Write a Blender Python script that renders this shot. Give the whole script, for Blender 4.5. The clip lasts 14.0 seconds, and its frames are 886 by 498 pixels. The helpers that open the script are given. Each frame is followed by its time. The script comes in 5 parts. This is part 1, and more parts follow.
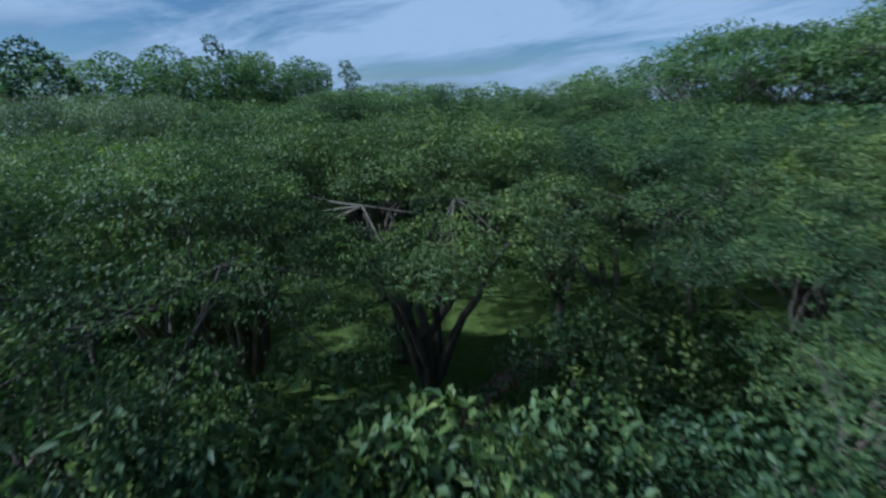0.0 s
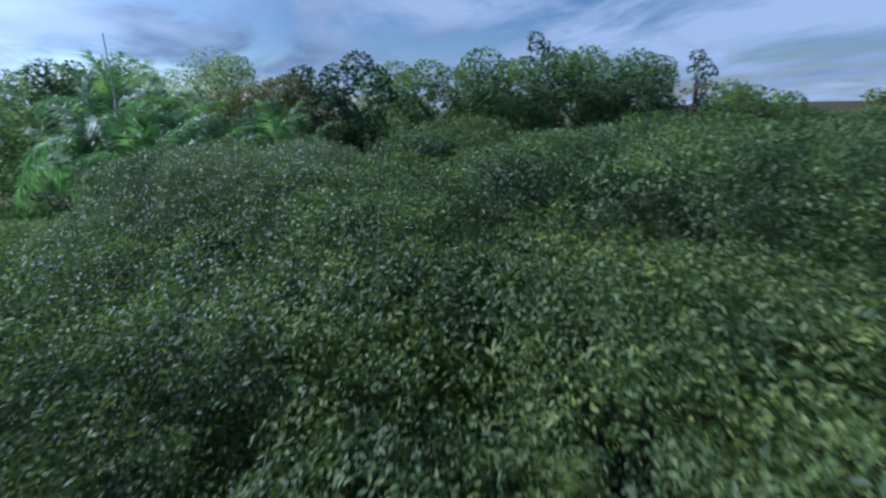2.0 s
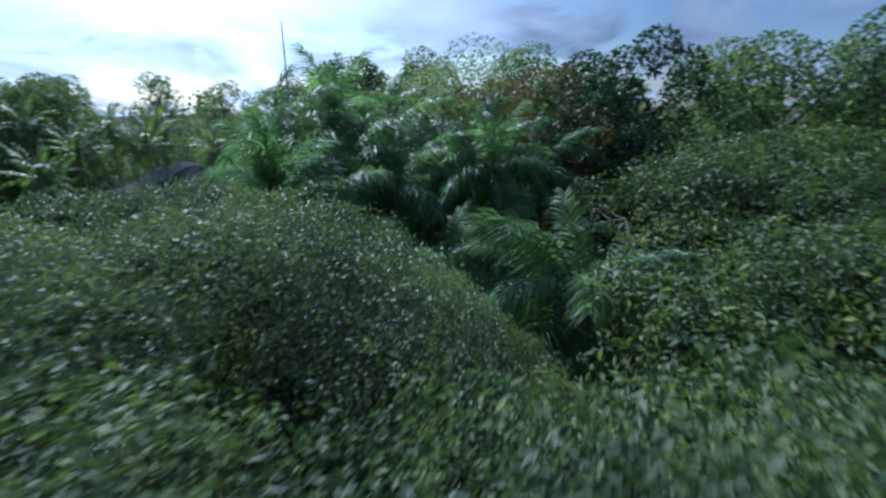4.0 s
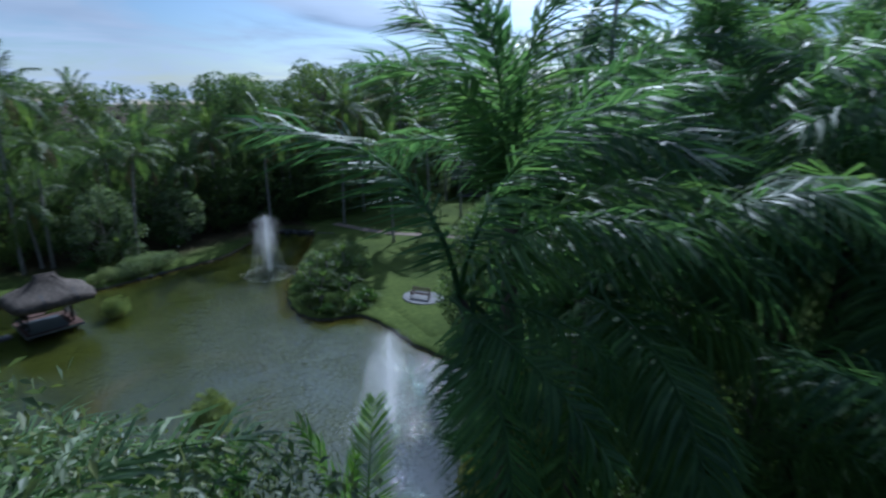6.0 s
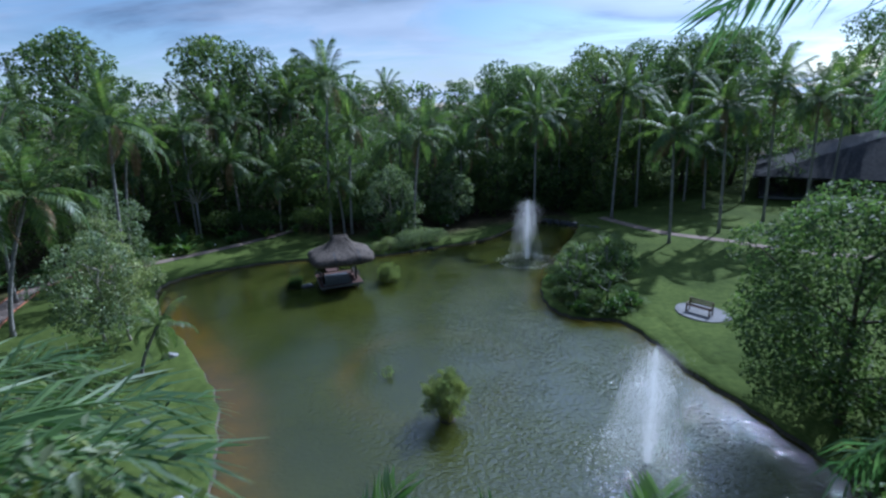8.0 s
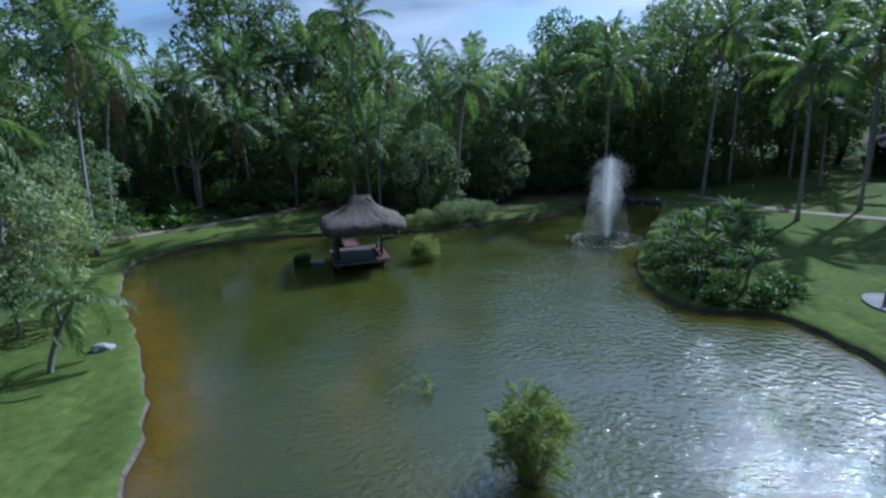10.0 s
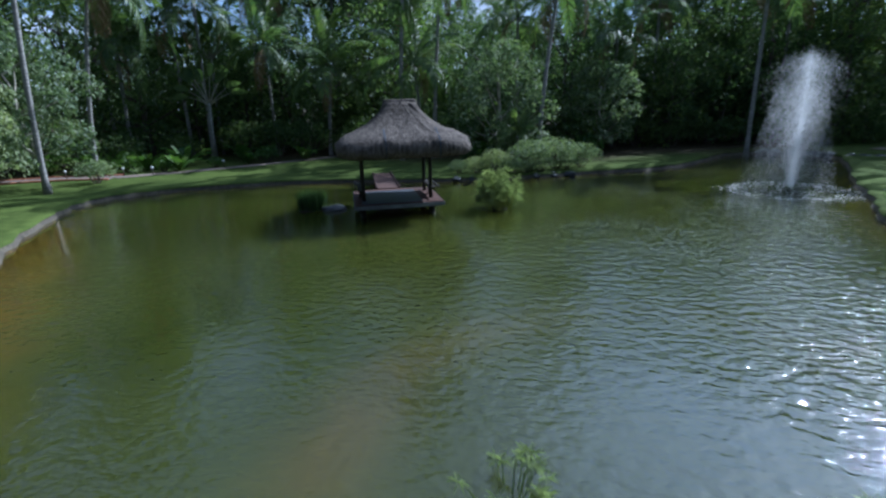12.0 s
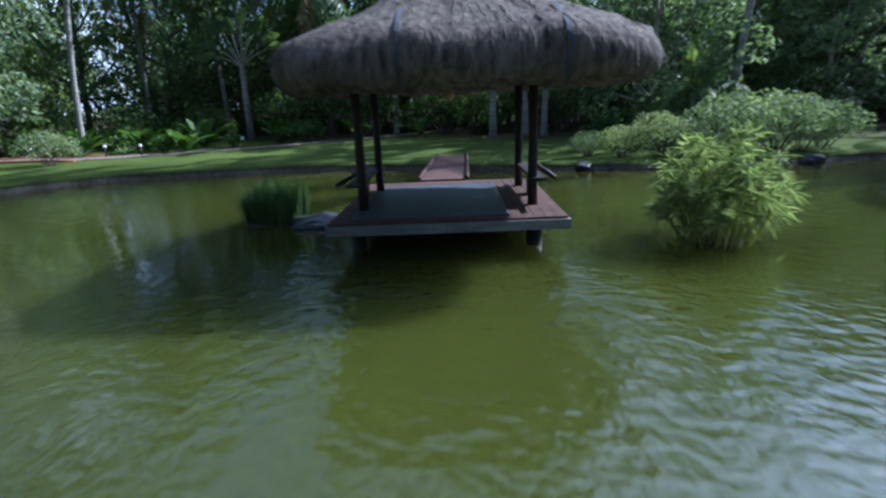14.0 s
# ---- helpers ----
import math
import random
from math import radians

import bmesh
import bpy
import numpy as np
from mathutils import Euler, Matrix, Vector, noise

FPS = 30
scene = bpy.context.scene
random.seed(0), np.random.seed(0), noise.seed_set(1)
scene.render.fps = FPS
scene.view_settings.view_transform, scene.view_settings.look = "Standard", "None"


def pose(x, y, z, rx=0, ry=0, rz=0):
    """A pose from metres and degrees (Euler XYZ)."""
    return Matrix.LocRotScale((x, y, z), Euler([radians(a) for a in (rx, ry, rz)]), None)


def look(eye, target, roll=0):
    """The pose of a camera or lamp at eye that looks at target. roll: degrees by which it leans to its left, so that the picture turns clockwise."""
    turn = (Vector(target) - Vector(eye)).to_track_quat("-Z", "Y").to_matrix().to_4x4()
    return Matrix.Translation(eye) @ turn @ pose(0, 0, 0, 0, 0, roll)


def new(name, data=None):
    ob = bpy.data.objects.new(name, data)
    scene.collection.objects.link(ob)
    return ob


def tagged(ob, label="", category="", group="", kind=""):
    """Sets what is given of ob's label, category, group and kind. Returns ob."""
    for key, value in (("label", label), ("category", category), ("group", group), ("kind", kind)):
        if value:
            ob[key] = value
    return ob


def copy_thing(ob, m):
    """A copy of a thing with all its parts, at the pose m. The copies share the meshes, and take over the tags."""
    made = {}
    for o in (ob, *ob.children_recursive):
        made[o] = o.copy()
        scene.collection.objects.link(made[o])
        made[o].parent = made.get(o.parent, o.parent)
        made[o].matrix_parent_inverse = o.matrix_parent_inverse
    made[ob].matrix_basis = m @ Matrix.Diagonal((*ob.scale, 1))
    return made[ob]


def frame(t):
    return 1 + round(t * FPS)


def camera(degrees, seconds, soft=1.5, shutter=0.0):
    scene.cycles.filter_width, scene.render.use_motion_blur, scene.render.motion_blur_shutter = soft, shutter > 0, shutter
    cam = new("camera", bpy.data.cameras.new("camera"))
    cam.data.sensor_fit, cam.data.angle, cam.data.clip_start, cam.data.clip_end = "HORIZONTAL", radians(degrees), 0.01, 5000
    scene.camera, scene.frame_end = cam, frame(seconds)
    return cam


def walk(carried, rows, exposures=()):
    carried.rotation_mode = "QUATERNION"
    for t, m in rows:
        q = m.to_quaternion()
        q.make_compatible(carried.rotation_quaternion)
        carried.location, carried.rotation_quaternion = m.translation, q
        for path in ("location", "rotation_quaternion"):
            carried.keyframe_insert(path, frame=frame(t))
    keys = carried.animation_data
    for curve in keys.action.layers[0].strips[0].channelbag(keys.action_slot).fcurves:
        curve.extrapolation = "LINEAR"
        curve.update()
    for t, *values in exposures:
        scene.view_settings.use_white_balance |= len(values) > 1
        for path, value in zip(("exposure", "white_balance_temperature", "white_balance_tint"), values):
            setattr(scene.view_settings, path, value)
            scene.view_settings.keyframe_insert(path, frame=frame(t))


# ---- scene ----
cam = camera(82.9, 14.0, soft=2.4, shutter=0.34)
PATH = [
    (0, (-24.000, -33.800, 16.600), (-22.932, -35.404, 16.065), -1.7),
    (0.5, (-21.900, -37.700, 17.100), (-20.621, -39.140, 16.560), -1.0),
    (1, (-20.600, -41.300, 17.200), (-19.080, -42.495, 16.687), -1.2),
    (1.5, (-19.600, -44.200, 18.100), (-17.878, -45.057, 17.551), -1.1),
    (2, (-17.400, -46.400, 18.500), (-15.558, -46.962, 17.961), -1.7),
    (2.5, (-14.900, -47.800, 18.800), (-12.990, -48.067, 18.271), -1.7),
    (2.7, (-13.900, -48.300, 19.000), (-11.974, -48.444, 18.480), -2.0),
    (3.4, (-9.400, -51.200, 19.100), (-7.494, -50.905, 18.572), -1.6),
    (4.1, (-3.800, -53.400, 19.050), (-2.027, -52.655, 18.502), -1.0),
    (4.8, (2.200, -52.200, 18.850), (3.745, -51.063, 18.283), -0.6),
    (5, (3.800, -50.700, 18.750), (5.297, -49.505, 18.176), -0.2),
    (5.5, (6.000, -47.500, 18.050), (7.320, -46.114, 17.469), 0.0),
    (6, (7.350, -45.600, 17.400), (8.336, -43.957, 16.827), -0.2),
    (6.5, (7.900, -44.800, 16.950), (8.533, -42.988, 16.387), -0.6),
    (7, (8.200, -44.200, 16.500), (8.510, -42.306, 15.938), -1.5),
    (7.5, (8.420, -43.100, 16.050), (8.551, -41.185, 15.487), -2.1),
    (8, (8.500, -41.850, 15.550), (8.519, -39.930, 14.992), -2.2),
    (8.2, (8.450, -41.150, 15.300), (8.447, -39.233, 14.731), -2.2),
    (10.3, (6.683, -29.509, 9.097), (6.564, -27.585, 8.564), -2.0),
    (10.5, (6.471, -28.251, 8.581), (6.345, -26.33, 8.039), -1.9),
    (11, (5.968, -25.415, 7.011), (5.805, -23.498, 6.465), -1.8),
    (11.5, (5.639, -22.737, 5.566), (5.393, -20.829, 5.018), -1.8),
    (12, (5.202, -19.933, 4.465), (4.865, -18.041, 3.91), -1.8),
    (12.5, (4.725, -17.054, 3.572), (4.297, -15.182, 3.014), -1.7),
    (13, (4.146, -13.997, 2.956), (3.62, -12.15, 2.398), -1.8),
    (13.3, (3.867, -11.878, 2.748), (3.266, -10.057, 2.18), -2.2),
    (13.5, (3.35, -10.761, 2.632), (2.731, -8.944, 2.069), -1.9),
    (14, (2.711, -7.21, 2.347), (1.988, -5.432, 1.784), -2.6),
]
walk(cam, [(t, look(eye, target, roll)) for t, eye, target, roll in PATH], [(0, 0.62, 4660, 1), (0.6, 0.62, 4700, 2), (1.4, 0.66, 4720, 8), (2, 0.72, 4760, 12), (2.7, 0.76, 4800, 12), (5, 0.48, 4800, 12), (5.5, 0.34, 4880, 10), (6.5, 0.36, 4800, 9), (7, 0.46, 4850, 9), (7.5, 0.60, 4850, 12), (8, 0.64, 4800, 12), (11, 0.74, 4820, 9), (13, 1.08, 4900, 11), (14, 1.36, 4880, 12)])

# ---- sky and sun ----
SUN_EL, SUN_AZ = radians(41), radians(44)
world = bpy.data.worlds.new("sky")
scene.world = world
world.use_nodes = True
wt = world.node_tree
wt.nodes.clear()


def node(tree, kind, **sets):
    n = tree.nodes.new(kind)
    for k, v in sets.items():
        if k in n.inputs:
            n.inputs[k].default_value = v
    return n


def link(tree, a, b):
    tree.links.new(a, b)


def ramp(tree, stops, interp="LINEAR"):
    n = tree.nodes.new("ShaderNodeValToRGB")
    n.color_ramp.interpolation = interp
    el = n.color_ramp.elements
    while len(el) < len(stops):
        el.new(0.5)
    for e, (p, c) in zip(el, stops):
        e.position = p
        e.color = (*c, 1) if len(c) == 3 else c
    return n


def build_sky():
    sky = wt.nodes.new("ShaderNodeTexSky")
    sky.sky_type = "NISHITA"
    sky.sun_disc = False
    sky.sun_elevation, sky.sun_rotation = SUN_EL, SUN_AZ
    sky.air_density, sky.dust_density = 1.0, 0.6
    tc = wt.nodes.new("ShaderNodeTexCoord")
    sep = wt.nodes.new("ShaderNodeSeparateXYZ")
    link(wt, tc.outputs["Generated"], sep.inputs[0])
    lift = node(wt, "ShaderNodeMath")
    lift.operation = "ADD"
    lift.inputs[1].default_value = 0.16
    link(wt, sep.outputs["Z"], lift.inputs[0])
    flat = wt.nodes.new("ShaderNodeVectorMath")
    flat.operation = "DIVIDE"
    comb = wt.nodes.new("ShaderNodeCombineXYZ")
    for k in "XYZ":
        link(wt, lift.outputs[0], comb.inputs[k])
    link(wt, tc.outputs["Generated"], flat.inputs[0])
    link(wt, comb.outputs[0], flat.inputs[1])
    stretch = node(wt, "ShaderNodeMapping")
    stretch.inputs["Scale"].default_value = (0.8, 1.2, 0.0)
    stretch.inputs["Rotation"].default_value = (0, 0, radians(35))
    stretch.inputs["Location"].default_value = (0.4, 1.3, 0.0)
    link(wt, flat.outputs[0], stretch.inputs[0])
    big = node(wt, "ShaderNodeTexNoise", Scale=0.85, Detail=9.0, Roughness=0.62, Distortion=0.6)
    fine = node(wt, "ShaderNodeTexNoise", Scale=0.42, Detail=6.0, Roughness=0.5)
    link(wt, stretch.outputs[0], big.inputs["Vector"])
    link(wt, stretch.outputs[0], fine.inputs["Vector"])
    cover = ramp(wt, [(0.41, (0, 0, 0)), (0.57, (1, 1, 1))])
    link(wt, big.outputs["Fac"], cover.inputs[0])
    tone = ramp(wt, [(0.34, (1.9, 2.5, 3.3)), (0.44, (5.4, 6.0, 6.8)), (0.56, (7.4, 7.9, 8.5))])
    link(wt, fine.outputs["Fac"], tone.inputs[0])
    mix = wt.nodes.new("ShaderNodeMix")
    mix.data_type = "RGBA"
    link(wt, cover.outputs[0], mix.inputs["Factor"])
    link(wt, sky.outputs[0], mix.inputs["A"])
    link(wt, tone.outputs[0], mix.inputs["B"])
    # thin cloud scatters more light on the sun's side of the sky
    dot = wt.nodes.new("ShaderNodeVectorMath")
    dot.operation = "DOT_PRODUCT"
    link(wt, tc.outputs["Generated"], dot.inputs[0])
    dot.inputs[1].default_value = (math.sin(SUN_AZ) * math.cos(SUN_EL), math.cos(SUN_AZ) * math.cos(SUN_EL), math.sin(SUN_EL))
    glow = ramp(wt, [(0.0, (0.92, 0.92, 0.92)), (0.40, (0.88, 0.88, 0.88)), (0.60, (0.76, 0.76, 0.76)), (0.80, (1.05, 1.05, 1.05)), (0.90, (2.3, 2.3, 2.3)), (0.95, (2.7, 2.7, 2.7)), (1.0, (3.2, 3.2, 3.2))])
    link(wt, dot.outputs["Value"], glow.inputs[0])
    lit = wt.nodes.new("ShaderNodeMix")
    lit.data_type, lit.blend_type = "RGBA", "MULTIPLY"
    lit.inputs["Factor"].default_value = 1.0
    link(wt, mix.outputs["Result"], lit.inputs["A"])
    link(wt, glow.outputs[0], lit.inputs["B"])
    # heavier, darker cloud lies to the south
    south = node(wt, "ShaderNodeMath")
    south.operation = "MULTIPLY_ADD"
    south.inputs[1].default_value, south.inputs[2].default_value = 0.5, 0.5
    link(wt, sep.outputs["Y"], south.inputs[0])
    heavy = ramp(wt, [(0.20, (0.56, 0.58, 0.62)), (0.46, (0.60, 0.62, 0.66)), (0.66, (1.0, 1.0, 1.0))])
    link(wt, south.outputs[0], heavy.inputs[0])
    dim = wt.nodes.new("ShaderNodeMix")
    dim.data_type, dim.blend_type = "RGBA", "MULTIPLY"
    dim.inputs["Factor"].default_value = 1.0
    link(wt, lit.outputs["Result"], dim.inputs["A"])
    link(wt, heavy.outputs[0], dim.inputs["B"])
    bg = node(wt, "ShaderNodeBackground", Strength=0.072)
    link(wt, dim.outputs["Result"], bg.inputs["Color"])
    out = wt.nodes.new("ShaderNodeOutputWorld")
    link(wt, bg.outputs[0], out.inputs[0])


build_sky()
sun_data = bpy.data.lights.new("sun", "SUN")
sun_data.energy, sun_data.angle, sun_data.color = 4.0, radians(0.6), (1.0, 0.95, 0.86)
sun_dir = Vector((math.sin(SUN_AZ) * math.cos(SUN_EL), math.cos(SUN_AZ) * math.cos(SUN_EL), math.sin(SUN_EL)))
sun = new("sun", sun_data)
sun.matrix_world = look(sun_dir * 200, (0, 0, 0))


# ---- materials ----
def material(name, rough=0.6, metal=0.0, spec=0.5):
    m = bpy.data.materials.new(name)
    m.use_nodes = True
    t = m.node_tree
    b = t.nodes["Principled BSDF"]
    b.inputs["Roughness"].default_value = rough
    b.inputs["Metallic"].default_value = metal
    b.inputs["Specular IOR Level"].default_value = spec
    return m, t, b


def noise_tex(t, scale, detail=4.0, rough=0.55, coord="Object", squash=(1, 1, 1)):
    tc = t.nodes.new("ShaderNodeTexCoord")
    mp = node(t, "ShaderNodeMapping")
    mp.inputs["Scale"].default_value = squash
    if coord == "Place":
        link(t, t.nodes.new("ShaderNodeNewGeometry").outputs["Position"], mp.inputs[0])
    else:
        link(t, tc.outputs[coord], mp.inputs[0])
    n = node(t, "ShaderNodeTexNoise", Scale=scale, Detail=detail, Roughness=rough)
    link(t, mp.outputs[0], n.inputs["Vector"])
    return n


def bump_from(t, b, src, strength, distance):
    bp = node(t, "ShaderNodeBump", Strength=strength, Distance=distance)
    link(t, src, bp.inputs["Height"])
    link(t, bp.outputs[0], b.inputs["Normal"])
    return bp


def plain(name, dark, light, scale, rough=0.7, bump=0.3, dist=0.02, squash=(1, 1, 1), coord="Object", spec=0.4):
    m, t, b = material(name, rough, spec=spec)
    n = noise_tex(t, scale, 6.0, 0.6, coord, squash)
    wide = noise_tex(t, scale * 0.13, 3.0, 0.5, coord, squash)
    r = ramp(t, [(0.3, dark), (0.7, light)])
    link(t, n.outputs["Fac"], r.inputs[0])
    mul = t.nodes.new("ShaderNodeMix")
    mul.data_type, mul.blend_type = "RGBA", "MULTIPLY"
    mul.inputs["Factor"].default_value = 0.5
    w = ramp(t, [(0.3, (0.55, 0.55, 0.55)), (0.7, (1.25, 1.25, 1.25))])
    link(t, wide.outputs["Fac"], w.inputs[0])
    link(t, r.outputs[0], mul.inputs["A"])
    link(t, w.outputs[0], mul.inputs["B"])
    link(t, mul.outputs["Result"], b.inputs["Base Color"])
    bump_from(t, b, n.outputs["Fac"], bump, dist)
    return m


def leaf_material(name, shades, rough=0.42, through_light=0.3, spec=0.5, tint=(1.1, 1.24, 0.72), tufts=False):
    """Leaves: a shade per leaf, with some light passing through the blade."""
    m, t, b = material(name, rough, spec=spec)
    geo = t.nodes.new("ShaderNodeNewGeometry")
    info = t.nodes.new("ShaderNodeObjectInfo")
    r = ramp(t, [(i / (len(shades) - 1), c) for i, c in enumerate(shades)])
    link(t, geo.outputs["Random Per Island"], r.inputs[0])
    # young tufts yellower and paler; tufts=True also paints dark shaded clefts between them
    wide = noise_tex(t, 0.85 if tufts else 0.6, 4.0, 0.55)
    w = ramp(t, [(0.36, (0.36, 0.42, 0.50)), (0.52, (0.95, 0.95, 0.95)), (0.66, (1.75, 1.62, 0.95))] if tufts else [(0.32, (0.48, 0.54, 0.60)), (0.68, (1.45, 1.35, 1.12))])
    link(t, wide.outputs["Fac"], w.inputs[0])
    mul = t.nodes.new("ShaderNodeMix")
    mul.data_type, mul.blend_type = "RGBA", "MULTIPLY"
    mul.inputs["Factor"].default_value = 0.8
    link(t, r.outputs[0], mul.inputs["A"])
    link(t, w.outputs[0], mul.inputs["B"])
    own = ramp(t, [(0.0, (0.75, 0.8, 0.85)), (0.5, (1.0, 1.0, 1.0)), (1.0, (1.25, 1.15, 0.95))])
    link(t, info.outputs["Random"], own.inputs[0])
    mul2 = t.nodes.new("ShaderNodeMix")
    mul2.data_type, mul2.blend_type = "RGBA", "MULTIPLY"
    mul2.inputs["Factor"].default_value = 1.0
    link(t, mul.outputs["Result"], mul2.inputs["A"])
    link(t, own.outputs[0], mul2.inputs["B"])
    link(t, mul2.outputs["Result"], b.inputs["Base Color"])
    tr = t.nodes.new("ShaderNodeBsdfTranslucent")
    tc = t.nodes.new("ShaderNodeMix")
    tc.data_type, tc.blend_type = "RGBA", "MULTIPLY"
    tc.inputs["Factor"].default_value = 1.0
    tc.inputs["B"].default_value = (*tint, 1)
    link(t, mul2.outputs["Result"], tc.inputs["A"])
    link(t, tc.outputs["Result"], tr.inputs["Color"])
    mx = t.nodes.new("ShaderNodeMixShader")
    mx.inputs[0].default_value = through_light
    link(t, b.outputs[0], mx.inputs[1])
    link(t, tr.outputs[0], mx.inputs[2])
    link(t, mx.outputs[0], t.nodes["Material Output"].inputs["Surface"])
    return m


M_SOIL = plain("bank_soil", (0.035, 0.030, 0.021), (0.12, 0.10, 0.07), 6.0, 0.9, 0.7, 0.05)
M_PATH = plain("path_paving", (0.13, 0.10, 0.085), (0.26, 0.21, 0.18), 5.0, 0.9, 0.3, 0.01, spec=0.1)
M_KERB = plain("red_kerb", (0.20, 0.07, 0.035), (0.33, 0.13, 0.07), 7.0, 0.8, 0.3, 0.01)
M_CONC = plain("pale_concrete", (0.11, 0.11, 0.115), (0.19, 0.19, 0.19), 6.0, 0.9, 0.3, 0.01)
M_STONE = plain("grey_stone", (0.10, 0.10, 0.10), (0.30, 0.30, 0.29), 4.0, 0.8, 0.6, 0.05)
M_BARK = plain("grey_bark", (0.042, 0.034, 0.026), (0.125, 0.098, 0.074), 5.0, 0.85, 0.8, 0.03, (1, 1, 0.3))
M_PALE_BARK = plain("pale_bark", (0.20, 0.18, 0.14), (0.42, 0.38, 0.31), 5.0, 0.8, 0.6, 0.03, (1, 1, 0.3))
M_PALM_BARK = plain("palm_bark", (0.14, 0.13, 0.12), (0.36, 0.34, 0.31), 4.0, 0.8, 0.8, 0.03, (0.4, 0.4, 5.0))
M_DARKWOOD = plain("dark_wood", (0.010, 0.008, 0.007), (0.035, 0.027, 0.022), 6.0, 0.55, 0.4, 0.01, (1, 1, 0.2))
M_DECK = plain("red_brown_deck", (0.050, 0.029, 0.024), (0.115, 0.064, 0.052), 6.0, 0.7, 0.25, 0.004, (1, 1, 1), "Place", 0.2)
M_THATCH = plain("weathered_thatch", (0.046, 0.038, 0.032), (0.190, 0.160, 0.136), 9.0, 0.95, 0.8, 0.05, (1.0, 1.0, 0.25), spec=0.1)
M_ROOF = plain("slate_roof", (0.025, 0.027, 0.030), (0.055, 0.055, 0.06), 3.0, 0.95, 0.2, 0.01, spec=0.08)
M_DEAD = plain("dry_frond", (0.12, 0.07, 0.03), (0.30, 0.20, 0.10), 4.0, 0.8, 0.3, 0.01)

L_ORCHARD = leaf_material("orchard_leaves", [(0.044, 0.076, 0.030), (0.066, 0.104, 0.038), (0.088, 0.124, 0.046), (0.128, 0.158, 0.054)], 0.55, 0.34, 0.26, tufts=True)
L_TUFT = leaf_material("grey_green_leaves", [(0.070, 0.105, 0.050), (0.105, 0.140, 0.070), (0.145, 0.175, 0.090), (0.175, 0.200, 0.060)], 0.5, 0.34, 0.45)
L_FOREST = leaf_material("forest_leaves", [(0.050, 0.086, 0.036), (0.078, 0.124, 0.047), (0.110, 0.160, 0.062), (0.150, 0.198, 0.078)], 0.55, 0.50, 0.28)
L_DARK = leaf_material("dark_leaves", [(0.020, 0.041, 0.020), (0.038, 0.070, 0.028), (0.064, 0.096, 0.038)], 0.5, 0.28, 0.3)
L_BROWN = leaf_material("rusty_leaves", [(0.077, 0.077, 0.028), (0.141, 0.109, 0.038), (0.179, 0.128, 0.045)], 0.6, 0.3)
L_PALE = leaf_material("pale_shrub_leaves", [(0.11, 0.16, 0.08), (0.19, 0.24, 0.13), (0.32, 0.36, 0.23), (0.15, 0.21, 0.08)], 0.6, 0.38, 0.25)
L_BRIGHT = leaf_material("bright_leaves", [(0.050, 0.105, 0.026), (0.080, 0.150, 0.036), (0.120, 0.190, 0.046)], 0.5, 0.38, 0.28)
L_PALM = leaf_material("palm_leaflets", [(0.068, 0.126, 0.060), (0.102, 0.182, 0.082), (0.140, 0.225, 0.100)], 0.42, 0.60, 0.30)
L_COCO = leaf_material("coconut_leaflets", [(0.058, 0.100, 0.036), (0.094, 0.146, 0.050), (0.130, 0.174, 0.062)], 0.45, 0.42, 0.35)
L_YOUNG = leaf_material("young_palm_leaflets", [(0.077, 0.166, 0.032), (0.115, 0.218, 0.038), (0.154, 0.256, 0.051)], 0.3, 0.4, 0.55)
L_GOLD = leaf_material("golden_bamboo_leaves", [(0.256, 0.243, 0.064), (0.384, 0.346, 0.102), (0.154, 0.205, 0.051)], 0.6, 0.35, 0.25)
L_REED = leaf_material("papyrus_leaves", [(0.20, 0.24, 0.10), (0.32, 0.36, 0.16), (0.46, 0.47, 0.26)], 0.6, 0.6, 0.25)


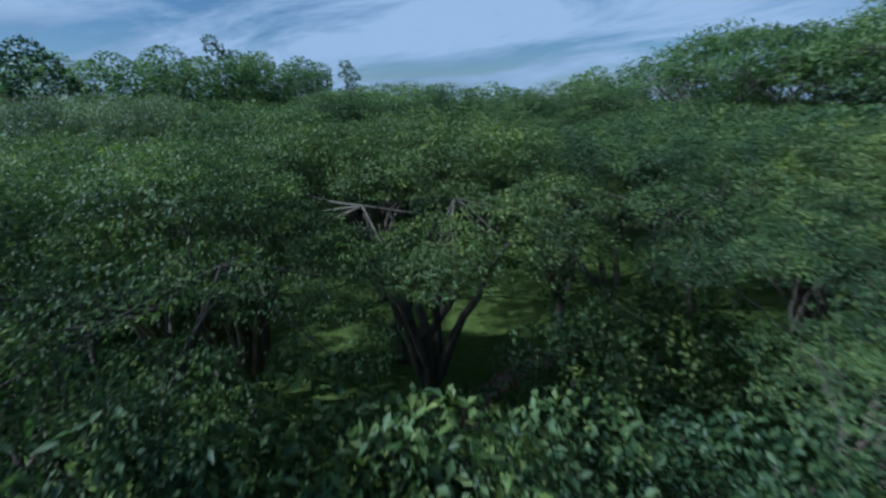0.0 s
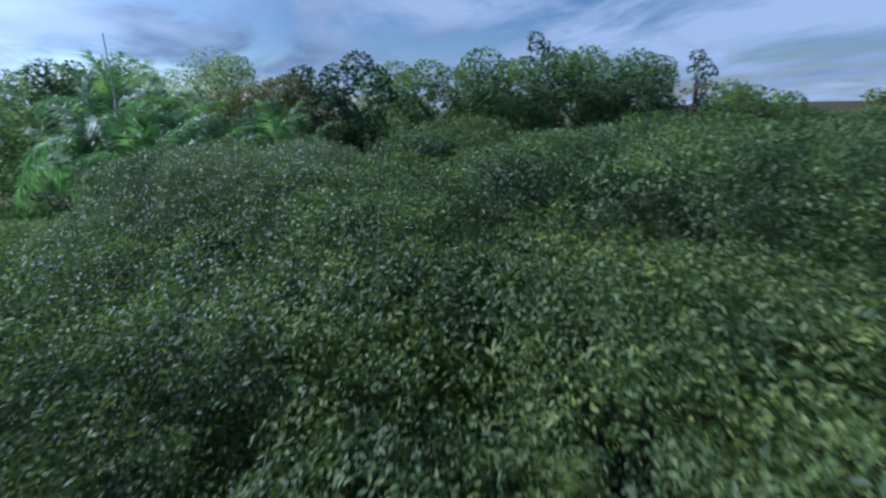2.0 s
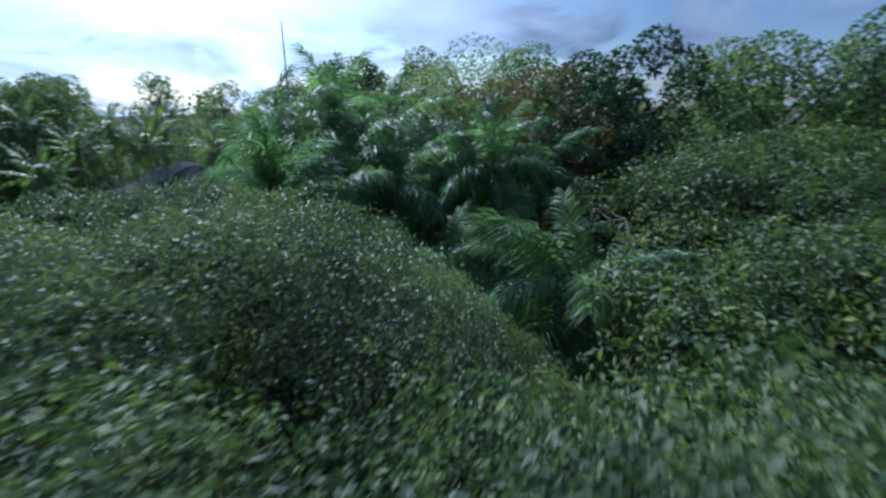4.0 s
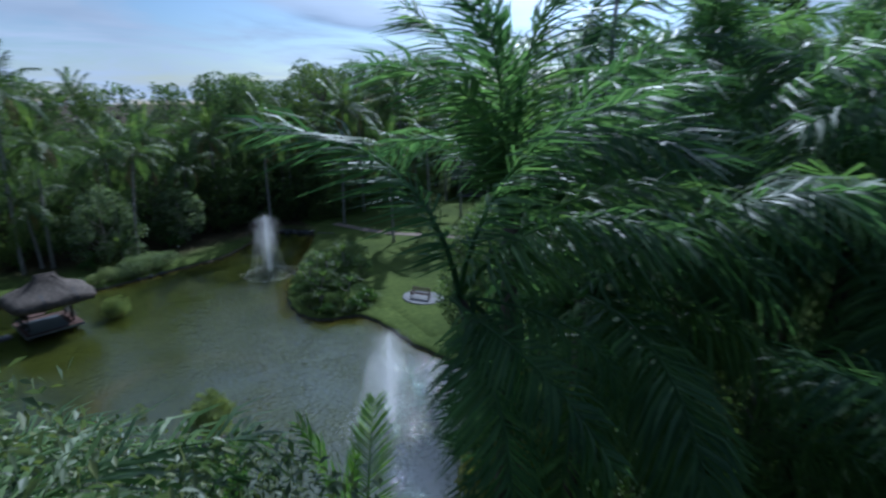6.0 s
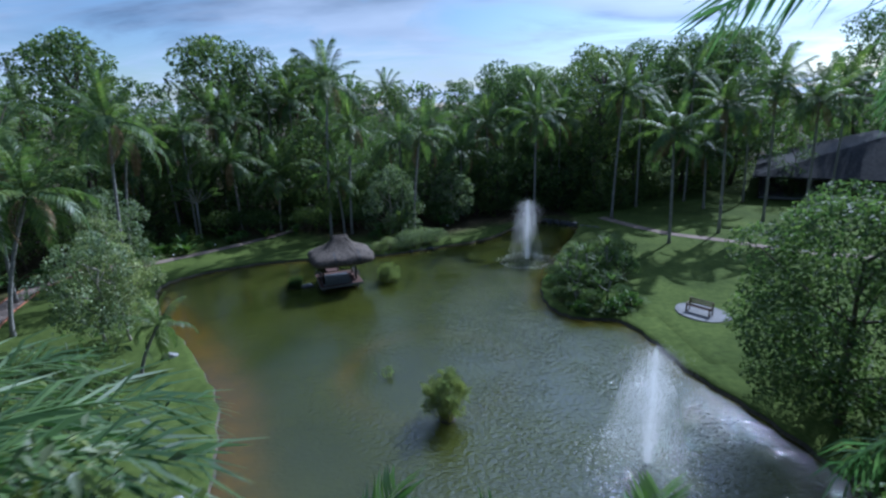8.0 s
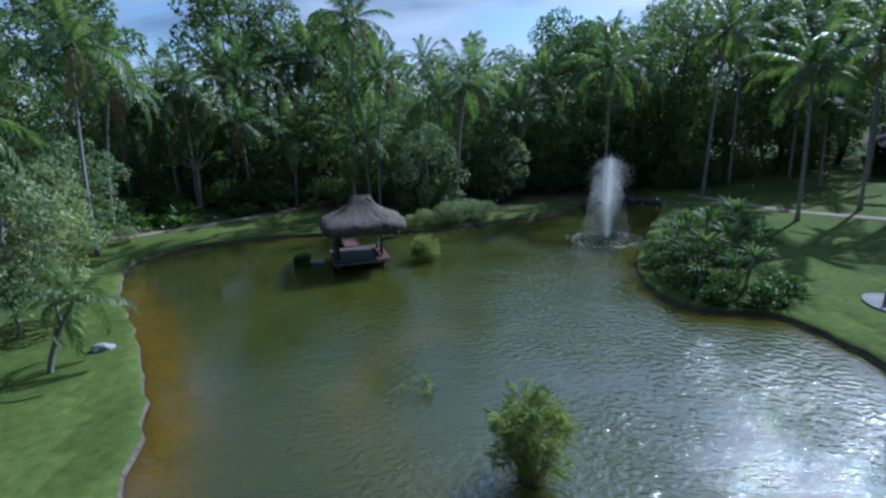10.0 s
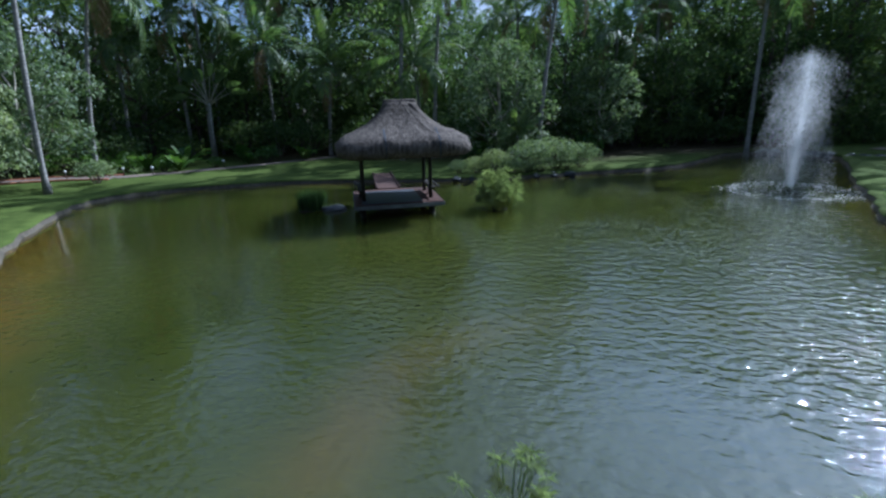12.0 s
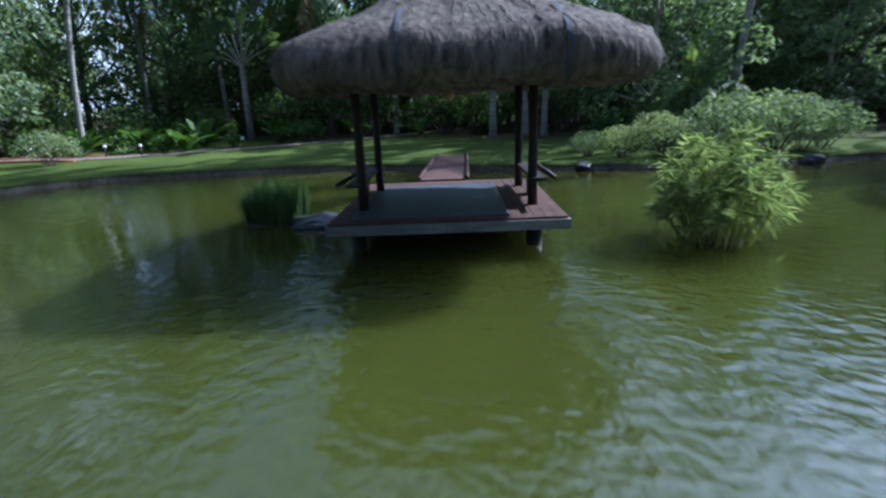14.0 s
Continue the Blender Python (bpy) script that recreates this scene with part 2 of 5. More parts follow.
def water_material():
    m, t, b = material("pond_water", 0.03, spec=0.9)
    b.inputs["IOR"].default_value = 1.40
    b.subsurface_method = "BURLEY"
    b.inputs["Subsurface Weight"].default_value = 1.0
    b.inputs["Subsurface Radius"].default_value = (1.0, 1.0, 0.7)
    b.inputs["Subsurface Scale"].default_value = 1.6
    at = t.nodes.new("ShaderNodeAttribute")
    at.attribute_name = "silt"
    murk = noise_tex(t, 0.12, 3.0, 0.5)
    base = ramp(t, [(0.3, (0.0245, 0.0300, 0.0052)), (0.7, (0.038, 0.044, 0.0070))])
    link(t, murk.outputs["Fac"], base.inputs[0])
    patch = noise_tex(t, 0.6, 4.0, 0.6)
    add = node(t, "ShaderNodeMath")
    add.operation = "MULTIPLY"
    pr = ramp(t, [(0.25, (0.45, 0.45, 0.45)), (0.6, (1, 1, 1))])
    link(t, patch.outputs["Fac"], pr.inputs[0])
    link(t, at.outputs["Fac"], add.inputs[0])
    link(t, pr.outputs[0], add.inputs[1])
    mx = t.nodes.new("ShaderNodeMix")
    mx.data_type = "RGBA"
    link(t, add.outputs[0], mx.inputs["Factor"])
    link(t, base.outputs[0], mx.inputs["A"])
    mx.inputs["B"].default_value = (0.092, 0.054, 0.006, 1)
    link(t, mx.outputs["Result"], b.inputs["Base Color"])
    n1 = noise_tex(t, 2.8, 2.0, 0.45, squash=(1.15, 1.4, 1))
    n2 = noise_tex(t, 6.5, 2.0, 0.5, squash=(0.75, 1.5, 1))
    calm = noise_tex(t, 0.11, 3.0, 0.5)
    cr = ramp(t, [(0.38, (0.22, 0.22, 0.22)), (0.60, (1, 1, 1))])
    link(t, calm.outputs["Fac"], cr.inputs[0])
    s = node(t, "ShaderNodeMath")
    s.operation = "MULTIPLY_ADD"
    s.inputs[1].default_value = 0.42
    link(t, n2.outputs["Fac"], s.inputs[0])
    link(t, n1.outputs["Fac"], s.inputs[2])
    mul = node(t, "ShaderNodeMath")
    mul.operation = "MULTIPLY"
    link(t, s.outputs[0], mul.inputs[0])
    link(t, cr.outputs[0], mul.inputs[1])
    chop = t.nodes.new("ShaderNodeAttribute")
    chop.attribute_name = "chop"
    wind = node(t, "ShaderNodeMath")
    wind.operation = "MULTIPLY"
    link(t, mul.outputs[0], wind.inputs[0])
    link(t, chop.outputs["Fac"], wind.inputs[1])
    bump_from(t, b, wind.outputs[0], 1.0, 0.064)
    return m


M_WATER = water_material()


def spray_material():
    m, t, b = material("water_spray", 0.5)
    b.inputs["Base Color"].default_value = (0.92, 0.92, 0.92, 1)
    tr = t.nodes.new("ShaderNodeBsdfTransparent")
    tl = t.nodes.new("ShaderNodeBsdfTranslucent")
    tl.inputs["Color"].default_value = (0.95, 0.95, 0.95, 1)
    m1 = t.nodes.new("ShaderNodeMixShader")
    m1.inputs[0].default_value = 0.6
    link(t, b.outputs[0], m1.inputs[1])
    link(t, tl.outputs[0], m1.inputs[2])
    m2 = t.nodes.new("ShaderNodeMixShader")
    m2.inputs[0].default_value = 0.32
    link(t, tr.outputs[0], m2.inputs[1])
    link(t, m1.outputs[0], m2.inputs[2])
    link(t, m2.outputs[0], t.nodes["Material Output"].inputs["Surface"])
    return m


M_SPRAY = spray_material()


# ---- mesh helpers ----
class Bag:
    """Vertices and faces gathered for one mesh."""

    def __init__(self):
        self.v, self.f3, self.f4, self.n, self.flat = [], [], [], 0, False

    def add(self, verts, quads=None, tris=None):
        verts = np.asarray(verts, float).reshape(-1, 3)
        if quads is not None and len(quads):
            self.f4.append(np.asarray(quads, int) + self.n)
        if tris is not None and len(tris):
            self.f3.append(np.asarray(tris, int) + self.n)
        self.v.append(verts)
        self.n += len(verts)

    def tube(self, pts, radii, sides=7, cap=True):
        pts = np.asarray(pts, float)
        radii = np.broadcast_to(np.asarray(radii, float), (len(pts),))
        tan = np.gradient(pts, axis=0)
        tan /= np.linalg.norm(tan, axis=1, keepdims=True) + 1e-9
        ref = np.array([1.0, 0, 0]) if abs(tan[0][2]) > 0.8 else np.array([0, 0, 1.0])
        a = np.cross(tan, ref)
        a /= np.linalg.norm(a, axis=1, keepdims=True) + 1e-9
        b = np.cross(tan, a)
        ang = np.arange(sides) * 2 * math.pi / sides
        ring = a[:, None] * np.cos(ang)[None, :, None] + b[:, None] * np.sin(ang)[None, :, None]
        v = pts[:, None] + ring * radii[:, None, None]
        q = []
        for i in range(len(pts) - 1):
            for j in range(sides):
                k = (j + 1) % sides
                q.append((i * sides + j, i * sides + k, (i + 1) * sides + k, (i + 1) * sides + j))
        v = v.reshape(-1, 3)
        t = []
        if cap:
            v = np.vstack([v, pts[:1], pts[-1:]])
            c0, c1, m = len(v) - 2, len(v) - 1, (len(pts) - 1) * sides
            for j in range(sides):
                k = (j + 1) % sides
                t += [(c0, k, j), (c1, m + j, m + k)]
        self.add(v, q, t)

    def box(self, c, s, turn=0.0, taper=1.0):
        self.flat = True
        x, y, z = (d / 2 for d in s)
        v = np.array([(-x, -y, -z), (x, -y, -z), (x, y, -z), (-x, y, -z), (-x * taper, -y * taper, z), (x * taper, -y * taper, z), (x * taper, y * taper, z), (-x * taper, y * taper, z)])
        ca, sa = math.cos(turn), math.sin(turn)
        v = v @ np.array([(ca, sa, 0), (-sa, ca, 0), (0, 0, 1)]) + np.asarray(c, float)
        self.add(v, [(0, 3, 2, 1), (4, 5, 6, 7), (0, 1, 5, 4), (1, 2, 6, 5), (2, 3, 7, 6), (3, 0, 4, 7)])

    def mesh(self, name, mat, smooth=False):
        me = bpy.data.meshes.new(name)
        v = np.vstack(self.v)
        f4 = np.vstack(self.f4) if self.f4 else np.zeros((0, 4), int)
        f3 = np.vstack(self.f3) if self.f3 else np.zeros((0, 3), int)
        me.vertices.add(len(v))
        me.vertices.foreach_set("co", v.ravel())
        loops = np.concatenate([f4.ravel(), f3.ravel()])
        me.loops.add(len(loops))
        me.loops.foreach_set("vertex_index", loops)
        starts = np.concatenate([np.arange(len(f4)) * 4, len(f4) * 4 + np.arange(len(f3)) * 3])
        me.polygons.add(len(starts))
        me.polygons.foreach_set("loop_start", starts)
        me.polygons.foreach_set("use_smooth", np.full(len(starts), smooth or not self.flat))
        me.update(calc_edges=True)
        me.materials.append(mat)
        return me


def put(name, mesh, parent=None, m=None, label=""):
    ob = new(name, mesh)
    if parent is not None:
        ob.parent = parent
    if m is not None:
        ob.matrix_basis = m
    if label:
        ob["label"] = label
    return ob


def part(name, bag, mat, parent, label="", smooth=False):
    return put(name, bag.mesh(name, mat, smooth), parent, None, label)


def thing(name, x, y, z, label, category, group="", turn=0.0, scale=1.0):
    e = new(name)
    e.empty_display_size = 0.3
    e.matrix_basis = pose(x, y, z, 0, 0, turn) @ Matrix.Scale(scale, 4)
    return tagged(e, label, category, group)


def unit(v):
    return v / (np.linalg.norm(v, axis=-1, keepdims=True) + 1e-9)


def leaves(bag, centres, size, rng, up=0.6, outward=None, aspect=0.42, droop=0.25, out_w=0.6):
    """One folded blade at every centre: four corners, two faces, bent along the midrib."""
    n = len(centres)
    nor = rng.normal(size=(n, 3)) * 0.75 + np.array([0, 0, up])
    if outward is not None:
        nor += outward * out_w
    nor = unit(nor)
    d = unit(np.cross(nor, rng.normal(size=(n, 3))))
    d[:, 2] -= droop * rng.random(n)
    d = unit(d)
    side = unit(np.cross(nor, d))
    s = (size * (0.65 + 0.7 * rng.random(n)))[:, None]
    base = centres - d * s * 0.5
    tip = centres + d * s * 0.5 - np.array([0, 0, 0.12]) * s
    le = centres + side * s * aspect * 0.5 - d * s * 0.05 + nor * s * 0.07
    ri = centres - side * s * aspect * 0.5 - d * s * 0.05 + nor * s * 0.07
    v = np.stack([base, ri, tip, le], 1).reshape(-1, 3)
    i = np.arange(n)[:, None] * 4
    bag.add(v, None, np.vstack([i + np.array([0, 1, 2]), i + np.array([0, 2, 3])]))


def shell_points(lobes, per_area, rng, low=-0.35):
    """Points on the shells of ellipsoid lobes (centre, radii), with the ways out of them."""
    pts, outs = [], []
    for c, r in lobes:
        n = max(6, int(per_area * 4 * math.pi * (r[0] * r[1] + r[0] * r[2] + r[1] * r[2]) / 3))
        d = unit(rng.normal(size=(n, 3)))
        d = d[d[:, 2] > low]
        k = 0.62 + 0.42 * np.sqrt(rng.random((len(d), 1)))
        pts.append(np.asarray(c) + d * np.asarray(r) * k)
        outs.append(d)
    return np.vstack(pts), np.vstack(outs)


def bent(a, b, sag, rng, n=6, wob=0.08):
    a, b = np.asarray(a, float), np.asarray(b, float)
    t = np.linspace(0, 1, n)[:, None]
    p = a * (1 - t) + b * t
    p[:, 2] += np.sin(t[:, 0] * math.pi) * sag
    L = np.linalg.norm(b - a)
    p[1:-1] += rng.normal(size=(n - 2, 3)) * wob * L * 0.3
    return p


# ---- trees ----
def spreading_tree(seed, radius, height, leaf=0.19, density=62, mat=None, bark=None, spray=9):
    """A wide, flat-topped garden tree: short trunk, long limbs, a crown of flat leafy layers."""
    rng = np.random.default_rng(seed)
    e = thing("spreading_tree", 0, 0, -50, "wide spreading garden tree with a flat leafy crown", "tree", "orchard trees")
    wood, crown = Bag(), Bag()
    fork = height * (0.15 + 0.06 * rng.random())
    wood.tube(bent((0, 0, -0.3), (0.3 * rng.normal(), 0.3 * rng.normal(), fork), 0, rng, 5), np.linspace(0.34, 0.24, 5), 9)
    lobes = []
    n_limb = 7
    for i in range(n_limb):
        a = i / n_limb * 2 * math.pi + rng.normal() * 0.25
        r1 = radius * (0.55 + 0.2 * rng.random())
        mid = np.array([math.cos(a) * r1 * 0.5, math.sin(a) * r1 * 0.5, fork + (height - fork) * 0.47])
        end = np.array([math.cos(a) * r1, math.sin(a) * r1, height * (0.80 + 0.05 * rng.random())])
        p1 = bent((0, 0, fork - 0.2), mid, 0.5, rng, 6)
        wood.tube(p1, np.linspace(0.21, 0.12, 6), 6)
        wood.tube(bent(mid, end - (0, 0, 0.6), 0.3, rng, 5), np.linspace(0.10, 0.04, 5), 5)
        for j in range(7):
            b = a + rng.normal() * 0.5
            rr = radius * (0.35 + 0.65 * math.sqrt(rng.random()))
            tip = np.array([math.cos(b) * rr, math.sin(b) * rr, 0])
            tip[2] = height * (0.97 - 0.20 * (rr / radius) ** 2) - 1.9 * rng.random() ** 1.5
            wood.tube(bent(mid if rr < radius * 0.6 else end, tip - (0, 0, 0.45), 0.1, rng, 4), np.linspace(0.04, 0.014, 4), 4, False)
            lobes.append((tip, np.array([1.3, 1.3, 0.75]) * (radius / 6.5) * (0.75 + 0.55 * rng.random())))
    for j in range(24):
        b, rr = rng.random() * 6.28, radius * 0.62 * rng.random() ** 0.7
        lobes.append((np.array([math.cos(b) * rr, math.sin(b) * rr, height * (0.97 - 0.12 * (rr / radius) ** 2) - 1.1 * rng.random()]), np.array([1.6, 1.6, 0.8]) * (radius / 6.5)))
    # leaves sit in flat sprays, so that the crown has tufts and gaps
    k = spray
    pts, outs = shell_points(lobes, density / k, rng, -0.2)
    pts, outs = np.repeat(pts, k, 0), np.repeat(outs, k, 0)
    pts = pts + rng.normal(size=pts.shape) * np.array([1.0, 1.0, 0.38]) * leaf * 1.25
    leaves(crown, pts, leaf, rng, 0.7, outs)
    # bare pale twigs that stand out of the leaves
    for j in range(6):
        b, rr = rng.random() * 6.28, radius * (0.3 + 0.6 * rng.random())
        root = np.array([math.cos(b) * rr, math.sin(b) * rr, height * (0.80 - 0.16 * (rr / radius) ** 2)])
        for q in range(3):
            tip = root + np.array([rng.normal() * 1.0, rng.normal() * 1.0, 1.6 + 0.9 * rng.random()])
            wood.tube(bent(root, tip, 0.1, rng, 5), np.linspace(0.028, 0.008, 5), 5, False)
    part("trunk", wood, bark or M_BARK, e, "grey-brown branching trunk", True)
    part("crown", crown, mat or L_ORCHARD, e)
    return e


def broad_tree(seed, radius, height, leaf=0.42, density=9, mat=None, base=0.25, lobes_n=26, label="tall leafy broadleaf tree at the edge of the wood", bark=None, name="broadleaf_tree"):
    """A tall tree with a billowing crown of leafy lobes round real limbs."""
    rng = np.random.default_rng(seed)
    e = thing(name, 0, 0, -50, label, "tree", "woodland trees")
    wood, crown = Bag(), Bag()
    top = np.array([rng.normal() * 0.4, rng.normal() * 0.4, height * 0.72])
    trunk = bent((0, 0, -0.4), top, 0, rng, 7, 0.05)
    wood.tube(trunk, np.linspace(0.028 * height * 0.55, 0.05, 7), 8)
    lobes = []
    z0, z1 = height * base, height
    for i in range(lobes_n):
        u = (i + rng.random()) / lobes_n
        z = z0 + (z1 - z0) * u * 0.93
        prof = math.sin(math.pi * min(0.97, 0.22 + 0.72 * u)) ** 0.75
        a = i * 2.4 + rng.normal() * 0.4
        rr = radius * prof * (0.45 + 0.5 * rng.random())
        c = np.array([math.cos(a) * rr, math.sin(a) * rr, z])
        k = radius * (0.24 + 0.20 * rng.random() ** 1.5) * (26 / lobes_n) ** 0.33
        lobes.append((c, np.array([k, k, k * 0.75])))
        if i % 2 == 0:
            s = trunk[min(6, max(2, int(6 * (z - 1.2) / max(top[2], 1))))]
            wood.tube(bent(s, c, -0.2, rng, 4), np.linspace(0.09, 0.025, 4) * height / 12, 4, False)
    pts, outs = shell_points(lobes, density, rng, -0.6)
    leaves(crown, pts, leaf, rng, 0.45, outs, 0.5)
    part("trunk", wood, bark or M_BARK, e, "", True)
    part("crown", crown, mat or L_FOREST, e)
    return e


def shrub(seed, radius, height, leaf=0.16, density=45, mat=None, label="dense rounded garden shrub", name="shrub", group="shrubs"):
    rng = np.random.default_rng(seed)
    e = thing(name, 0, 0, -50, label, "shrub", group)
    wood, crown = Bag(), Bag()
    lobes = []
    for i in range(12):
        a, rr = i * 2.4, radius * math.sqrt((i + 0.3) / 12) * 0.75
        z = height * (0.10 + 0.62 * (1 - (rr / radius) ** 2) + 0.12 * rng.random())
        k = radius * (0.3 + 0.15 * rng.random())
        c = np.array([math.cos(a) * rr, math.sin(a) * rr, z])
        lobes.append((c, np.array([k, k, height * 0.28])))
        wood.tube(bent((0.1 * math.cos(a), 0.1 * math.sin(a), -0.1), c, 0.1, rng, 4), np.linspace(0.035, 0.012, 4), 4, False)
    pts, outs = shell_points(lobes, density, rng, -0.7)
    pts[:, 2] = np.maximum(pts[:, 2], 0.03)
    leaves(crown, pts, leaf, rng, 0.4, outs, 0.45)
    part("stem", wood, M_BARK, e)["kind"] = "stuff"
    part("foliage", crown, mat or L_FOREST, e)
    return e


def frond_mesh(seed, length, leaflet, pairs, arch, name="frond", mat=None, plume=0.35, width=0.05, droop=0.6, fold=0.5):
    """A feather frond along +x: an arching stalk with two rows of drooping leaflets."""
    rng = np.random.default_rng(seed)
    bag = Bag()
    s = np.linspace(0, 1, 10)
    x = length * (s - 0.18 * arch * s**3)
    z = length * (0.28 * s * (1 - 0.2 * arch) - 0.62 * arch * s**2.4)
    axis = np.stack([x, 0.05 * length * np.sin(s * 2.5 + seed), z], 1)
    bag.tube(axis, np.linspace(0.035, 0.006, 10) * (length / 3.2), 4, False)
    u = np.repeat(np.linspace(0.13, 0.99, pairs), 2)
    side = np.tile([1.0, -1.0], pairs)
    at = np.stack([np.interp(u, s, axis[:, i]) for i in range(3)], 1)
    tan = unit(np.stack([np.interp(u, s, np.gradient(axis[:, i])) for i in range(3)], 1))
    lat = unit(np.cross(np.array([0, 0, 1.0]), tan)) * side[:, None]
    upv = unit(np.cross(tan, np.cross(np.array([0, 0, 1.0]), tan)))
    lean = fold + plume * rng.normal(size=len(u))
    out = unit(lat * (1.0 - 0.25 * u[:, None]) + tan * (0.35 + 0.55 * u[:, None]) + upv * lean[:, None] * 0.6)
    L = leaflet * np.clip(np.sin(math.pi * (0.14 + 0.78 * u)) ** 0.6, 0.2, 1) * (0.85 + 0.3 * rng.random(len(u)))
    wv = unit(np.cross(out, upv + 0.4 * rng.normal(size=(len(u), 3))))
    hw = width * 0.5 * (0.8 + 0.4 * rng.random(len(u)))[:, None]
    down = np.array([0, 0, -1.0])
    p1 = at + out * L[:, None] * 0.45 + down * (droop * 0.14 * L)[:, None]
    p2 = at + out * L[:, None] * 0.85 + down * (droop * (0.55 + 0.35 * rng.random(len(u))) * L)[:, None]
    v = np.stack([at - wv * hw * 0.5, at + wv * hw * 0.5, p1 + wv * hw, p1 - wv * hw, p2], 1).reshape(-1, 3)
    i = np.arange(len(u))[:, None] * 5
    bag.add(v, i + np.array([0, 1, 2, 3]), i + np.array([3, 2, 4]))
    return bag.mesh(name, mat or L_PALM)


def strap_mesh(seed, count, length, width, arch, name, mat, upright=0.9, segs=4):
    """A rosette of arching strap leaves."""
    rng = np.random.default_rng(seed)
    b = Bag()
    for i in range(count):
        a = i * 2.4 + rng.normal() * 0.3
        L = length * (0.7 + 0.5 * rng.random())
        tilt = upright * (0.35 + 0.65 * rng.random())
        t = np.linspace(0, 1, segs + 1)
        r = L * t * math.cos(tilt * 1.4) + 0.04
        z = L * (t * math.sin(tilt * 1.4) - arch * t**2.2 * (0.6 + 0.8 * rng.random()))
        c = np.stack([np.cos(a) * r, np.sin(a) * r, z + 0.02], 1)
        sd = np.array([-math.sin(a), math.cos(a), 0.0])
        w = width * 0.5 * np.sin(math.pi * np.clip(0.12 + 0.86 * t, 0, 1)) ** 0.7
        le, ri = c + sd * w[:, None] + (0, 0, 0.15 * width), c - sd * w[:, None] + (0, 0, 0.15 * width)
        v = np.stack([le, c, ri], 1).reshape(-1, 3)
        q = []
        for k in range(segs):
            o = k * 3
            q += [(o, o + 1, o + 4, o + 3), (o + 1, o + 2, o + 5, o + 4)]
        b.add(v, q)
    return b.mesh(name, mat)


def ringed_trunk(x0, y0, x1, y1, h, r0, r1, rng, rings=0.35):
    bag = Bag()
    n = 14
    t = np.linspace(0, 1, n)
    px = (x1 - x0) * t**1.6
    py = (y1 - y0) * t**1.6
    rad = r0 + (r1 - r0) * t**0.6
    rad[0] *= 1.5
    rad = rad * (1 + 0.05 * np.sin(np.arange(n) * 2.6))
    bag.tube(np.stack([px, py, -0.3 + (h + 0.3) * t], 1), rad, 9)
    return bag


COCO = [frond_mesh(10 + i, 4.3, 0.95, 36, a, "frond", L_COCO, 0.12, 0.085, 0.75, 0.15) for i, a in enumerate((0.35, 0.6, 0.85, 1.1))]
COCO_DRY = frond_mesh(19, 3.2, 0.7, 24, 1.2, "dry_frond", M_DEAD, 0.2, 0.07, 0.9, 0.1)
PLUME = [frond_mesh(30 + i, 5.0, 1.25, 80, a, "frond", L_PALM, 0.85, 0.058, 0.8, 0.15) for i, a in enumerate((0.55, 0.75, 0.95, 1.15))]
PLUME_YOUNG = [frond_mesh(40 + i, 3.6, 0.8, 46, a, "frond", L_YOUNG, 0.15, 0.05, 0.35, 0.5) for i, a in enumerate((0.25, 0.55))]


def palm(name, base, top, label, group, kinds, dry=None, count=20, r0=0.19, r1=0.12, size=1.0, seed=0, spread=(-25, 78), ground=0.5, nuts=False, bare=None, bark=None, extra=()):
    """A palm: a curved ringed trunk, and every frond a piece of its own round the crown."""
    rng = np.random.default_rng(seed + 500)
    e = thing(name, base[0], base[1], ground, label, "palm", group)
    h = top[2] - ground
    part("trunk", ringed_trunk(base[0], base[1], top[0], top[1], h, r0, r1, rng), bark or M_PALM_BARK, e, "grey ringed palm trunk", True)
    head = Vector((top[0] - base[0], top[1] - base[1], h))
    for i in range(count):
        u = i / max(1, count - 1)
        el = spread[1] + (spread[0] - spread[1]) * u**0.85 + rng.normal() * 5
        az = i * 137.5 + rng.normal() * 9
        if bare and bare[0] < az % 360 < bare[1] and el < bare[2]:
            continue
        k = min(len(kinds) - 1, int(u * len(kinds)))
        s = size * (0.9 + 0.2 * rng.random())
        m = Matrix.Translation(head) @ pose(0, 0, 0, 0, 0, az) @ pose(0, 0, 0, rng.normal() * 14, -el, 0) @ Matrix.Scale(s, 4)
        if dry is not None and i >= count - 2:
            put("dry_frond", dry, e, m, "drooping dry brown frond")
        else:
            put("frond", kinds[k], e, m)
    for az, el, s, k in extra:
        put("frond", kinds[k], e, Matrix.Translation(head) @ pose(0, 0, 0, 0, 0, az) @ pose(0, 0, 0, 0, -el, 0) @ Matrix.Scale(s, 4))
    if nuts:
        for i in range(5):
            b = Bag()
            a = i * 1.3
            c = np.array(head) + np.array([math.cos(a) * 0.25, math.sin(a) * 0.25, -0.25])
            b.tube([c + (0, 0, 0.14), c + (0, 0, 0.07), c, c - (0, 0, 0.08), c - (0, 0, 0.13)], [0.03, 0.10, 0.12, 0.09, 0.03], 7)
            part("coconut", b, L_BRIGHT, e, "green coconut")
    return e


